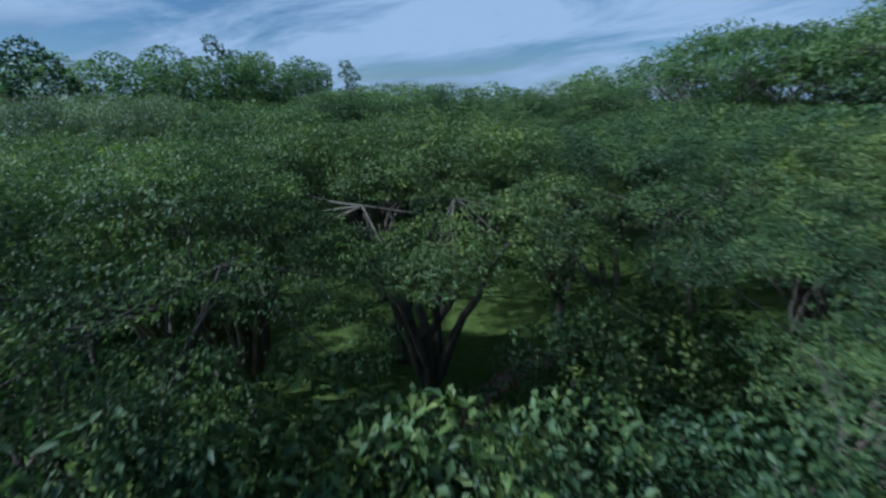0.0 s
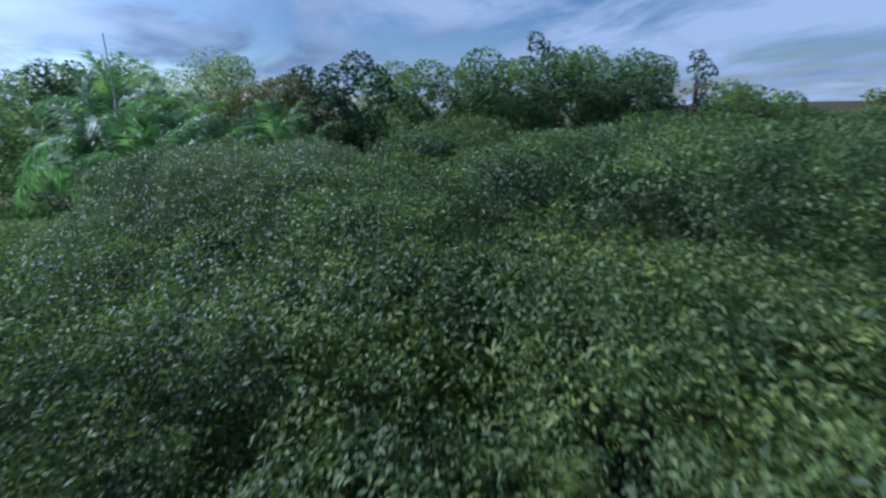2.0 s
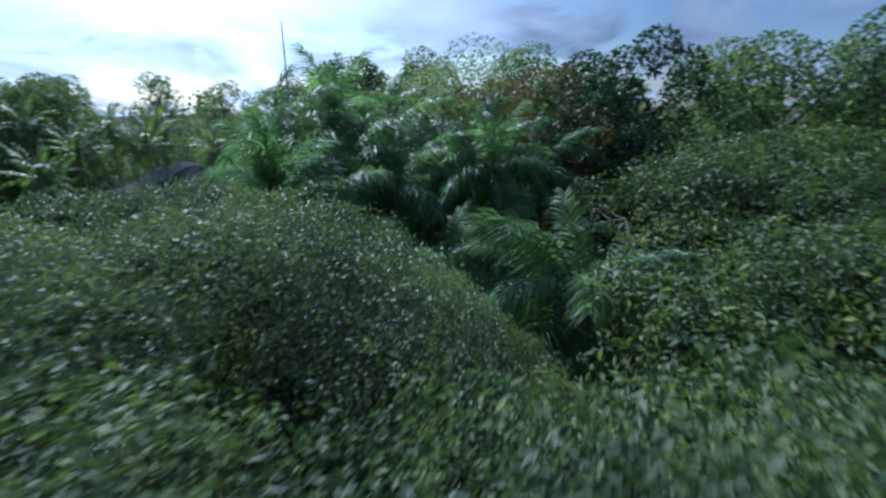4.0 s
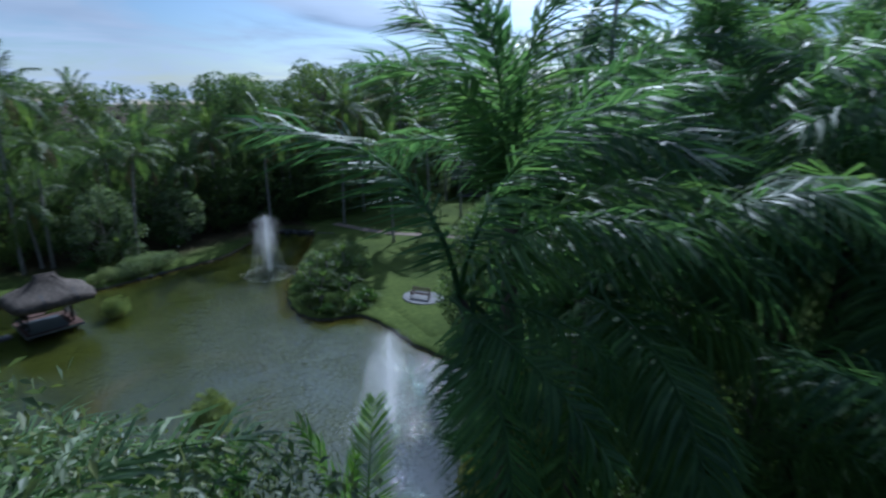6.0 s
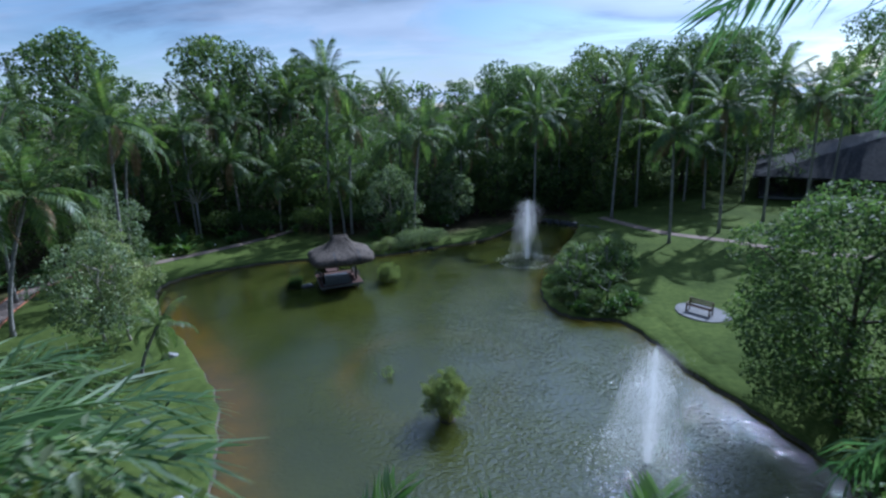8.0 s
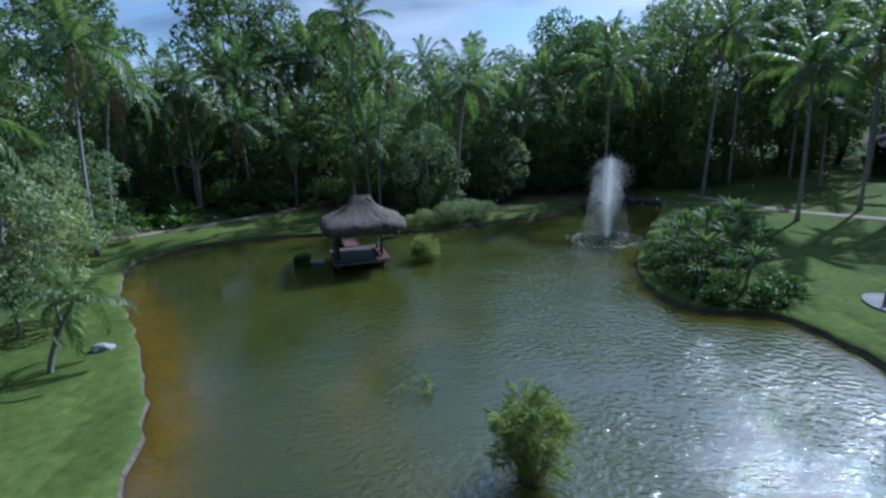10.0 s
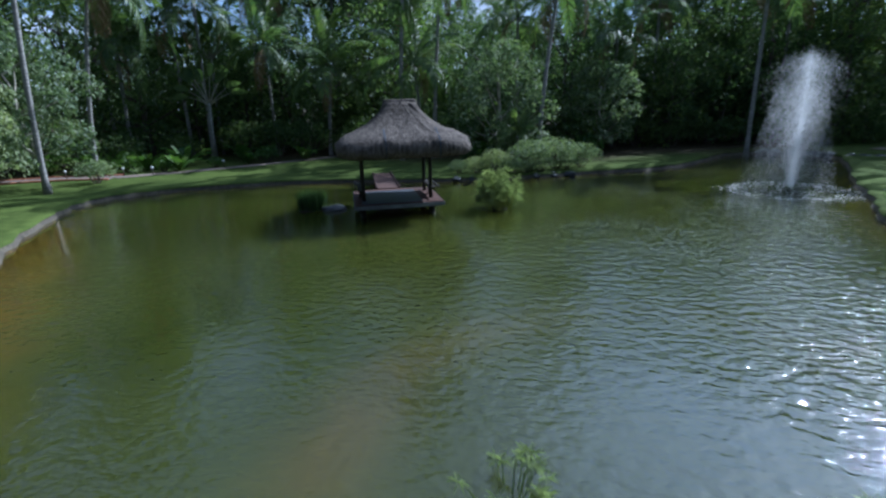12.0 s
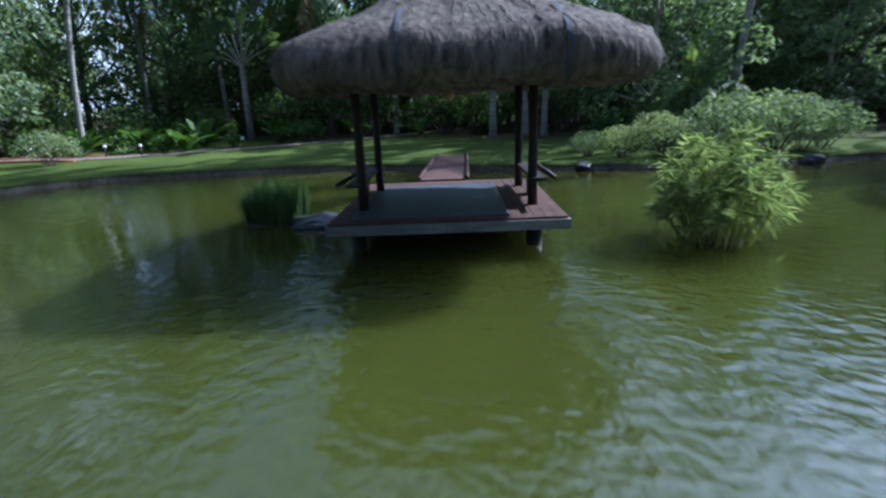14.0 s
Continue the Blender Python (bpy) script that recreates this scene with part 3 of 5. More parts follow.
# ---- ground, pond and banks ----
POND = [(-0.9, -25.3), (-2.2, -22), (-4.1, -17.2), (-6.8, -13.2), (-9.7, -9.3), (-13, -5.5), (-15.3, -2), (-17.0, 1), (-17.2, 3.4), (-16, 5.3), (-14, 6.7), (-10.3, 8.5), (-5.9, 9.2), (-2.5, 9.3), (0.4, 9.5), (3.2, 10.0), (5.6, 10.9), (7.6, 11.7), (9.8, 12.7), (12.6, 13.8), (15.0, 15.6), (17.4, 18.6), (20.0, 21.8), (23.5, 23), (26, 20), (24.5, 15), (21.5, 9), (19.4, 3.7), (17.6, 0), (16.8, -4), (17.2, -6.8), (18.6, -8.4), (21.2, -9.1), (22.2, -12.1), (22.6, -16), (23.8, -19.6), (24.6, -23), (25.2, -26.5), (24, -30), (18, -31.5), (10, -30.5), (3, -29)]


def smooth_loop(pts, k=6):
    p = np.array(pts, float)
    out = []
    n = len(p)
    for i in range(n):
        a, b, c, d = p[i - 1], p[i], p[(i + 1) % n], p[(i + 2) % n]
        for t in np.arange(k) / k:
            out.append(0.5 * (2 * b + (c - a) * t + (2 * a - 5 * b + 4 * c - d) * t**2 + (3 * b - a - 3 * c + d) * t**3))
    return np.array(out)


SHORE = smooth_loop(POND)
SHORE = SHORE + np.stack([np.sin(np.arange(len(SHORE)) * 1.9), np.cos(np.arange(len(SHORE)) * 2.3)], 1) * 0.09


def shore_dist(xy):
    """Signed distance to the shore line: below zero over the water."""
    xy = np.asarray(xy, float)
    best = np.full(len(xy), 1e9)
    inside = np.zeros(len(xy), bool)
    a, b = SHORE, np.roll(SHORE, -1, 0)
    for p, q in zip(a, b):
        d = q - p
        t = np.clip(((xy - p) @ d) / (d @ d + 1e-12), 0, 1)
        best = np.minimum(best, ((xy - p - t[:, None] * d) ** 2).sum(1))
        cross = (p[1] > xy[:, 1]) != (q[1] > xy[:, 1])
        with np.errstate(divide="ignore", invalid="ignore"):
            inside ^= cross & (xy[:, 0] < (q[0] - p[0]) * (xy[:, 1] - p[1]) / (q[1] - p[1] + 1e-12) + p[0])
    return np.where(inside, -1, 1) * np.sqrt(best)


def land(d, x, y):
    """Height of the lawn at a distance from the water."""
    h = 0.26 + 0.30 * (1 - np.exp(-np.maximum(d, 0) / 6.0)) + 0.012 * np.clip(d - 10, 0, 60)
    return h + 0.05 * np.sin(x * 0.21) * np.cos(y * 0.17)


def ground_at(x, y):
    d = shore_dist(np.array([[x, y]]))[0]
    return float(land(d, x, y)) if d > 0 else 0.0


def axis_steps(lo, hi, step):
    core = np.arange(lo, hi + step, step)
    far = np.array([8, 20, 45, 90, 180, 400, 900, 2200.0])
    return np.concatenate([lo - far[::-1], core, hi + far])


def build_ground():
    xs, ys = axis_steps(-75, 80, 1.0), axis_steps(-95, 70, 1.0)
    gx, gy = np.meshgrid(xs, ys)
    xy = np.stack([gx.ravel(), gy.ravel()], 1)
    d = shore_dist(xy)
    h = land(d, xy[:, 0], xy[:, 1])
    h = np.where(d < 1.3, np.minimum(h - 0.12, -0.45 + 0.0 * d), h)
    h = np.where(d < 0, -0.9, h)
    b = Bag()
    nx, ny = len(xs), len(ys)
    i = np.arange(nx * ny).reshape(ny, nx)
    q = np.stack([i[:-1, :-1], i[:-1, 1:], i[1:, 1:], i[1:, :-1]], -1).reshape(-1, 4)
    b.add(np.column_stack([xy, h]), q)
    g = put("ground", b.mesh("ground", M_GROUND, True))
    tagged(g, "mown green lawn with bare earth under the trees", "lawn", kind="structure")


def ground_material():
    """Lawn, with leaf litter where the woods stand."""
    m, t, b = material("lawn_and_litter", 0.95, spec=0.05)
    tc = t.nodes.new("ShaderNodeTexCoord")
    n = noise_tex(t, 2.2, 6.0, 0.65)
    w = noise_tex(t, 0.16, 4.0, 0.6)
    g = ramp(t, [(0.3, (0.044, 0.066, 0.016)), (0.7, (0.086, 0.115, 0.029))])
    link(t, n.outputs["Fac"], g.inputs[0])
    gw = ramp(t, [(0.35, (0.7, 0.72, 0.7)), (0.65, (1.2, 1.15, 1.1))])
    link(t, w.outputs["Fac"], gw.inputs[0])
    mul = t.nodes.new("ShaderNodeMix")
    mul.data_type, mul.blend_type = "RGBA", "MULTIPLY"
    mul.inputs["Factor"].default_value = 1
    link(t, g.outputs[0], mul.inputs["A"])
    link(t, gw.outputs[0], mul.inputs["B"])
    litter = ramp(t, [(0.3, (0.02, 0.017, 0.010)), (0.7, (0.075, 0.06, 0.035))])
    link(t, n.outputs["Fac"], litter.inputs[0])
    at = t.nodes.new("ShaderNodeAttribute")
    at.attribute_name = "litter"
    mx = t.nodes.new("ShaderNodeMix")
    mx.data_type = "RGBA"
    link(t, at.outputs["Fac"], mx.inputs["Factor"])
    link(t, mul.outputs["Result"], mx.inputs["A"])
    link(t, litter.outputs[0], mx.inputs["B"])
    link(t, mx.outputs["Result"], b.inputs["Base Color"])
    fine = noise_tex(t, 14.0, 4.0, 0.7)
    bump_from(t, b, fine.outputs["Fac"], 0.6, 0.04)
    return m


M_GROUND = ground_material()
build_ground()


def wooded(x, y):
    """How much the ground is bare earth: under the northern and western woods."""
    north = 1 / (1 + np.exp(-(y - (17.5 + 0.10 * np.abs(x) + 1.5 * np.sin(x * 0.5))) / 0.8)) * (x < 27)
    west = 1 / (1 + np.exp((x + 29 + 1.5 * np.sin(y * 0.4)) / 0.8)) * (y > -20)
    far = 1 / (1 + np.exp(-(np.hypot(x - 10, y + 10) - 95) / 3))
    grove = 1 / (1 + np.exp((np.hypot((x - 23) / 1.5, y + 40) - 8.5) / 0.7))
    return np.clip(np.maximum(np.maximum(north, west), np.maximum(far, grove)), 0, 1)


def float_attr(me, name, values):
    a = me.attributes.new(name, "FLOAT", "POINT")
    a.data.foreach_set("value", np.asarray(values, np.float32))


def coords(me):
    c = np.empty(len(me.vertices) * 3)
    me.vertices.foreach_get("co", c)
    return c.reshape(-1, 3)


gm = bpy.data.objects["ground"].data
gc = coords(gm)
float_attr(gm, "litter", wooded(gc[:, 0], gc[:, 1]))


def build_bank():
    """The worn edge of the lawn: a dark earth face above the water and a turf lip."""
    n = len(SHORE)
    tan = unit(np.roll(SHORE, -1, 0) - np.roll(SHORE, 1, 0))
    outw = np.stack([tan[:, 1], -tan[:, 0]], 1)
    if shore_dist(SHORE[:1] + outw[:1] * 0.5)[0] < 0:
        outw = -outw
    face, turf = Bag(), Bag()
    wob = 0.5 + 0.5 * np.sin(np.arange(n) * 0.9) * np.sin(np.arange(n) * 0.37)
    rows = [(-0.35, -0.55), (-0.06, -0.05), (0.03, 0.12), (0.10, 0.20)]
    i = np.arange(n)
    j = (i + 1) % n
    v = np.vstack([np.column_stack([SHORE + outw * (o + 0.06 * wob[:, None]), np.full(n, z) + 0.05 * wob * (z > 0)]) for o, z in rows])
    q = np.vstack([np.stack([k * n + i, k * n + j, (k + 1) * n + j, (k + 1) * n + i], 1) for k in range(len(rows) - 1)])
    face.add(v, q)
    lip = [(0.06, 0.17), (0.12, 0.25), (0.5, 0.0), (1.2, 0.0), (2.6, 0.0)]
    vs = []
    for k, (o, z) in enumerate(lip):
        p = SHORE + outw * o
        h = land(shore_dist(p), p[:, 0], p[:, 1])
        vs.append(np.column_stack([p, np.full(n, z) + 0.05 * wob if k < 2 else h + (0.012 if k < 4 else -0.05)]))
    q = np.vstack([np.stack([k * n + i, k * n + j, (k + 1) * n + j, (k + 1) * n + i], 1) for k in range(len(lip) - 1)])
    turf.add(np.vstack(vs), q)
    tagged(put("bank_edge", face.mesh("bank_edge", M_SOIL, True)), "dark worn earth edge of the pond", "bank", kind="structure")
    tb = put("bank_turf", turf.mesh("bank_turf", M_GROUND, True))
    c = coords(tb.data)
    float_attr(tb.data, "litter", wooded(c[:, 0], c[:, 1]) * 0.6)
    tagged(tb, "strip of mown turf along the pond", "lawn", kind="structure")


build_bank()


def build_water():
    step = 0.5
    xs, ys = np.arange(-19, 28, step), np.arange(-33.5, 25.5, step)
    gx, gy = np.meshgrid(xs, ys)
    xy = np.stack([gx.ravel(), gy.ravel()], 1)
    d = shore_dist(xy)
    nx, ny = len(xs), len(ys)
    i = np.arange(nx * ny).reshape(ny, nx)
    q = np.stack([i[:-1, :-1], i[:-1, 1:], i[1:, 1:], i[1:, :-1]], -1).reshape(-1, 4)
    q = q[(d[q].min(1) < 0.25)]
    used = np.unique(q)
    back = np.full(len(xy), -1)
    back[used] = np.arange(len(used))
    b = Bag()
    b.add(np.column_stack([xy[used], np.zeros(len(used))]), back[q])
    w = put("water", b.mesh("water", M_WATER, True))
    x, y, dd = xy[used, 0], xy[used, 1], -d[used]
    west = (1 / (1 + np.exp((dd - 1.7) / 0.45))) * (x < 4) * np.clip((2 - y) / 7, 0, 1) * np.clip((y + 34) / 6, 0, 1)
    rr = np.hypot(x - 7.6, (y + 14.6) * 0.95)
    ang = np.arctan2(y + 14.6, x - 7.6)
    ring = np.exp(-(((rr - 5.0) / 0.8) ** 2)) * (0.14 + 0.6 * np.clip(-np.cos(ang + 0.1), 0, 1) ** 3) * 0.5
    north = (1 / (1 + np.exp((dd - 0.9) / 0.3))) * 0.35
    float_attr(w.data, "silt", np.clip(np.maximum(np.maximum(west, ring), north), 0, 1))
    shelter = np.exp(-((x + 5.0) ** 2 / 120 + (y - 1.0) ** 2 / 170))
    breeze = np.exp(-((x - 17.0) ** 2 / 70 + (y + 18.0) ** 2 / 130))
    float_attr(w.data, "chop", (np.clip(1.0 - 0.84 * shelter, 0.14, 1) + 0.8 * breeze) * np.clip(0.35 + dd / 4.0, 0.35, 1))
    tagged(w, "murky olive-green pond water with small ripples", "water", kind="structure")


build_water()


def set_copies(protos, spots, ground=True, wide=1.0):
    """Stands copies of the prototypes at (x, y, height factor, turn)."""
    for k, (x, y, s, turn) in enumerate(spots):
        p = protos[k % len(protos)]
        copy_thing(p, pose(x, y, ground_at(x, y) - 0.05 if ground else 0, 0, 0, turn) @ Matrix.Diagonal((s * wide, s * wide, s, 1)))


def retire(protos):
    """Takes the prototypes away once their copies stand."""
    for p in protos:
        for o in (*p.children_recursive, p):
            bpy.data.objects.remove(o)


# ---- pavilion on the pond ----
def thatch_roof(e, w, d, ridge, z_eave, z_ridge, shift):
    """A thick hipped thatch roof with bulging rounded eaves and a short ridge."""
    rng = np.random.default_rng(5)
    sides = 96
    ang = np.arange(sides) / sides * 2 * math.pi

    def outline(hw, hd, p):
        c, s = np.cos(ang), np.sin(ang)
        r = (np.abs(c / hw) ** p + np.abs(s / hd) ** p) ** (-1 / p)
        return np.stack([c * r, s * r], 1)

    zr = z_ridge - z_eave
    prof = [(0.0, 0.82, -0.04, 6), (0.0, 0.93, -0.16, 5), (0.0, 1.0, -0.06, 5), (0.0, 1.03, 0.12, 5), (0.0, 1.02, 0.32, 5), (0.0, 0.97, 0.50, 4.5), (0.0, 0.87, 0.66, 4.2), (0.0, 0.74, 0.80, 4),
            (0.02, 0.63, 0.93, 3.8), (0.10, 0.54, 1.12, 3.6), (0.24, 0.45, 1.33, 3.4), (0.45, 0.36, 1.56, 3.2), (0.75, 0.26, zr - 0.12, 3), (1.0, 0.13, zr, 3)]
    b = Bag()
    vs = []
    for k, (f, s, z, p) in enumerate(prof):
        hw = w * s * (1 - f) + f * (ridge / 2 + 0.12)
        hd = d * s * (1 - f) + f * 0.16
        o = outline(hw, hd, p)
        lump = 1 + 0.012 * np.sin(ang * 9 + k) + 0.012 * rng.normal(size=sides)
        vs.append(np.column_stack([o * lump[:, None] + np.asarray(shift), np.full(sides, z_eave + z) + 0.02 * rng.normal(size=sides)]))
    top = np.array([[shift[0], shift[1], z_ridge + 0.03]])
    v = np.vstack(vs + [top])
    i = np.arange(sides)
    j = (i + 1) % sides
    q = np.vstack([np.stack([k * sides + i, k * sides + j, (k + 1) * sides + j, (k + 1) * sides + i], 1) for k in range(len(prof) - 1)])
    m = (len(prof) - 1) * sides
    b.add(v, q, np.stack([m + i, m + j, np.full(sides, len(v) - 1)], 1))
    roof = part("thatch_roof", b, M_THATCH, e, "thick weathered grey-brown thatch with rounded eaves", True)
    # faded blue tie bands that run down the front slope
    for dx in (-0.33, 0.42):
        g = int(round(math.atan2(-2.45, dx * 2.66) / (2 * math.pi) * sides)) % sides
        band = Bag()
        line = np.stack([vs[k][g] for k in range(1, 9)]) + np.array([0, -0.02, 0.02])
        line[:, 0] = line[3, 0]
        half = np.array([0.026, 0, 0])
        m2 = len(line)
        band.add(np.vstack([line - half, line + half]), [(k, m2 + k, m2 + k + 1, k + 1) for k in range(m2 - 1)])
        part("tie_band", band, M_BAND, roof, "faded blue-grey tie band")
    # underside of the roof: one plain cone in the dark wood
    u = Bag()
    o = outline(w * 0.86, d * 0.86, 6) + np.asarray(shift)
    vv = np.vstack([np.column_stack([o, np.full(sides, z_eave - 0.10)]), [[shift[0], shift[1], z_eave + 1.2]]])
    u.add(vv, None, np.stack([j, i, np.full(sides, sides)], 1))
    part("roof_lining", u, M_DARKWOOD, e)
    # straws that hang from the eaves and lie down the slopes
    straw = Bag()
    n = 5200
    a = rng.random(n) * 2 * math.pi
    t = rng.random(n) ** 0.7 * (len(prof) - 3) + 1
    k = np.minimum(t.astype(int), len(prof) - 2)
    idx = (a / (2 * math.pi) * sides).astype(int) % sides
    V = np.stack(vs)
    fr = (t - k)[:, None]
    pt = V[k, idx] * (1 - fr) + V[k + 1, idx] * fr
    up = unit(V[np.minimum(k + 1, len(prof) - 1), idx] - V[np.maximum(k - 1, 0), idx])
    outw = unit(np.column_stack([pt[:, :2] - np.asarray(shift), np.full(n, 0.4)]))
    sd = unit(np.cross(up, outw))
    L = (0.12 + 0.16 * rng.random(n))[:, None]
    base = pt + outw * 0.012
    tip = base - up * L + outw * 0.03 + sd * 0.03 * rng.normal(size=(n, 1))
    wv = sd * 0.006
    vv = np.stack([base - wv, base + wv, tip], 1).reshape(-1, 3)
    straw.add(vv, None, np.arange(n * 3).reshape(-1, 3))
    s = part("straw", straw, M_THATCH, roof, "loose straw ends")
    # ridge roll
    rr = Bag()
    L = ridge / 2 + 0.10
    rr.tube([(shift[0] + x, shift[1], z_ridge + 0.02 - 0.10 * (1 - (x / L) ** 2) * 0.5 + 0.02) for x in np.linspace(-L, L, 9)], [0.06, 0.11, 0.12, 0.12, 0.12, 0.12, 0.12, 0.11, 0.06], 9)
    part("ridge_roll", rr, M_THATCH, e, "", True)


def pavilion():
    e = thing("pond_pavilion", -0.68, 1.53, 0.0, "open thatched pavilion on a dark timber deck standing in the pond", "pavilion", "", 20)
    z = 0.62
    # planks of the deck
    n = 22
    pw = 3.66 / n
    plank = Bag()
    plank.box((0, 0, 0), (pw - 0.006, 3.9, 0.035))
    pm = plank.mesh("plank", M_DECK)
    for i in range(n):
        put("plank", pm, e, Matrix.Translation((-1.83 + pw * (i + 0.5), 0, z - 0.018 + 0.002 * math.sin(i * 7.3))))
    mat = Bag()
    mat.box((-0.28, -0.18, z + 0.008), (2.5, 3.1, 0.012))
    part("floor_mat", mat, M_MAT, e, "dark grey-blue woven floor mat")
    for nm, c, s in (("front_beam", (0.0, -1.93, z - 0.115), (3.74, 0.12, 0.15)), ("back_beam", (0.0, 1.93, z - 0.115), (3.74, 0.12, 0.15)), ("side_beam", (-1.81, 0, z - 0.12), (0.11, 3.72, 0.15)), ("side_beam", (1.81, 0, z - 0.12), (0.11, 3.72, 0.15))):
        b = Bag()
        b.box(c, s)
        part(nm, b, M_GREYBEAM, e, "weathered grey timber beam")
    for x in (-1.5, 1.42):
        for y in (-1.25, 1.6):
            b = Bag()
            b.tube([(x, y, -0.9), (x, y, -0.2), (x, y, z - 0.1)], [0.15, 0.14, 0.14], 10)
            part("stilt", b, M_DARKWOOD, e)
    for x in (-1.43, 1.43):
        for y in (-0.98, 0.98):
            b = Bag()
            b.tube([(x, y, z - 0.02), (x, y, z + 0.5), (x + 0.01, y, z + 1.4), (x, y, z + 2.6)], [0.085, 0.08, 0.075, 0.07], 10)
            part("post", b, M_DARKWOOD, e, "dark round timber post", True)
    for x in (-1.55, 1.52):
        b = Bag()
        b.box((x, 0.02, z + 0.44), (0.24, 2.3, 0.05))
        part("side_bench", b, M_DARKWOOD, e, "dark plank bench")
        b = Bag()
        b.tube([(x + (0.2 if x > 0 else -0.2), -1.4, z + 0.50), (x + (0.22 if x > 0 else -0.22), 0, z + 0.47), (x + (0.2 if x > 0 else -0.2), 1.45, z + 0.52)], [0.04, 0.045, 0.04], 8)
        part("bench_rail", b, M_DARKWOOD, e, "", True)
        b = Bag()
        b.box((x, 0, z + 0.22), (0.08, 0.3, 0.42))
        part("bench_foot", b, M_DARKWOOD, e)
    for y in (-0.98, 0.98):
        b = Bag()
        b.tube([(-1.9, y, z + 2.32), (0, y, z + 2.34), (1.9, y, z + 2.32)], [0.07, 0.07, 0.07], 8)
        part("cross_pole", b, M_DARKWOOD, e)
    thatch_roof(e, 2.66, 2.45, 1.2, 2.66, 4.60, (0.34, -0.42))
    lamp = Bag()
    lamp.tube([(0.1, -1.0, 3.2), (0.1, -1.0, 2.56)], [0.008, 0.008], 5)
    cord = part("lamp_cord", lamp, M_DARKWOOD, e)
    lamp = Bag()
    lamp.tube([(0.1, -1.0, 2.56), (0.1, -1.0, 2.52), (0.1, -1.0, 2.42), (0.1, -1.0, 2.36)], [0.03, 0.075, 0.08, 0.04], 10)
    part("lamp_shade", lamp, M_LANTERN, e, "small woven hanging lantern", True)
    lamp = Bag()
    lamp.tube([(0.1, -1.0, 2.70), (0.1, -1.0, 2.67), (0.1, -1.0, 2.58), (0.1, -1.0, 2.54)], [0.03, 0.07, 0.075, 0.035], 10)
    part("lamp_shade", lamp, M_LANTERN, e, "small woven hanging lantern", True)
    return e


M_MAT = plain("woven_mat", (0.045, 0.052, 0.065), (0.095, 0.105, 0.125), 12.0, 0.42, 0.3, 0.005)
M_GREYBEAM = plain("grey_timber", (0.10, 0.10, 0.09), (0.24, 0.24, 0.22), 7.0, 0.75, 0.4, 0.01, (0.3, 1, 1))
M_BAND = plain("blue_band", (0.026, 0.034, 0.046), (0.060, 0.074, 0.098), 8.0, 0.7, 0.3, 0.005)
M_LANTERN = plain("lantern_cane", (0.35, 0.2, 0.1), (0.6, 0.4, 0.22), 20.0, 0.6, 0.3, 0.005)
pavilion()


def footbridge():
    a, b2 = np.array([-1.6, 3.6]), np.array([-4.0, 10.6])
    d = b2 - a
    L = np.hypot(*d)
    turn = math.degrees(math.atan2(d[1], d[0])) - 90
    e = thing("footbridge", a[0], a[1], 0.60, "narrow red-brown plank footbridge from lawn to pavilion", "bridge", "", turn)
    n = 30
    drop = -0.20
    bg = Bag()
    bg.box((0, 0, 0), (1.05, L / n - 0.012, 0.04))
    pm = bg.mesh("plank", M_DECK)
    for i in range(n):
        u = (i + 0.5) / n
        put("plank", pm, e, Matrix.Translation((0, L * u, drop * u - 0.002 * (i % 3))))
    for x in (-0.56, 0.56):
        b = Bag()
        b.tube([(x, -0.05, 0.05), (x, L * 0.5, 0.05 + drop * 0.5), (x, L + 0.05, 0.05 + drop)], [0.055, 0.055, 0.055], 6)
        part("side_rail", b, M_DECK, e, "low dark edge rail")
    for i in range(3):
        for x in (-0.45, 0.45):
            b = Bag()
            u = 0.2 + 0.25 * i
            b.tube([(x, L * u, -1.4), (x, L * u, drop * u - 0.03)], [0.08, 0.08], 8)
            part("stilt", b, M_DARKWOOD, e)


footbridge()


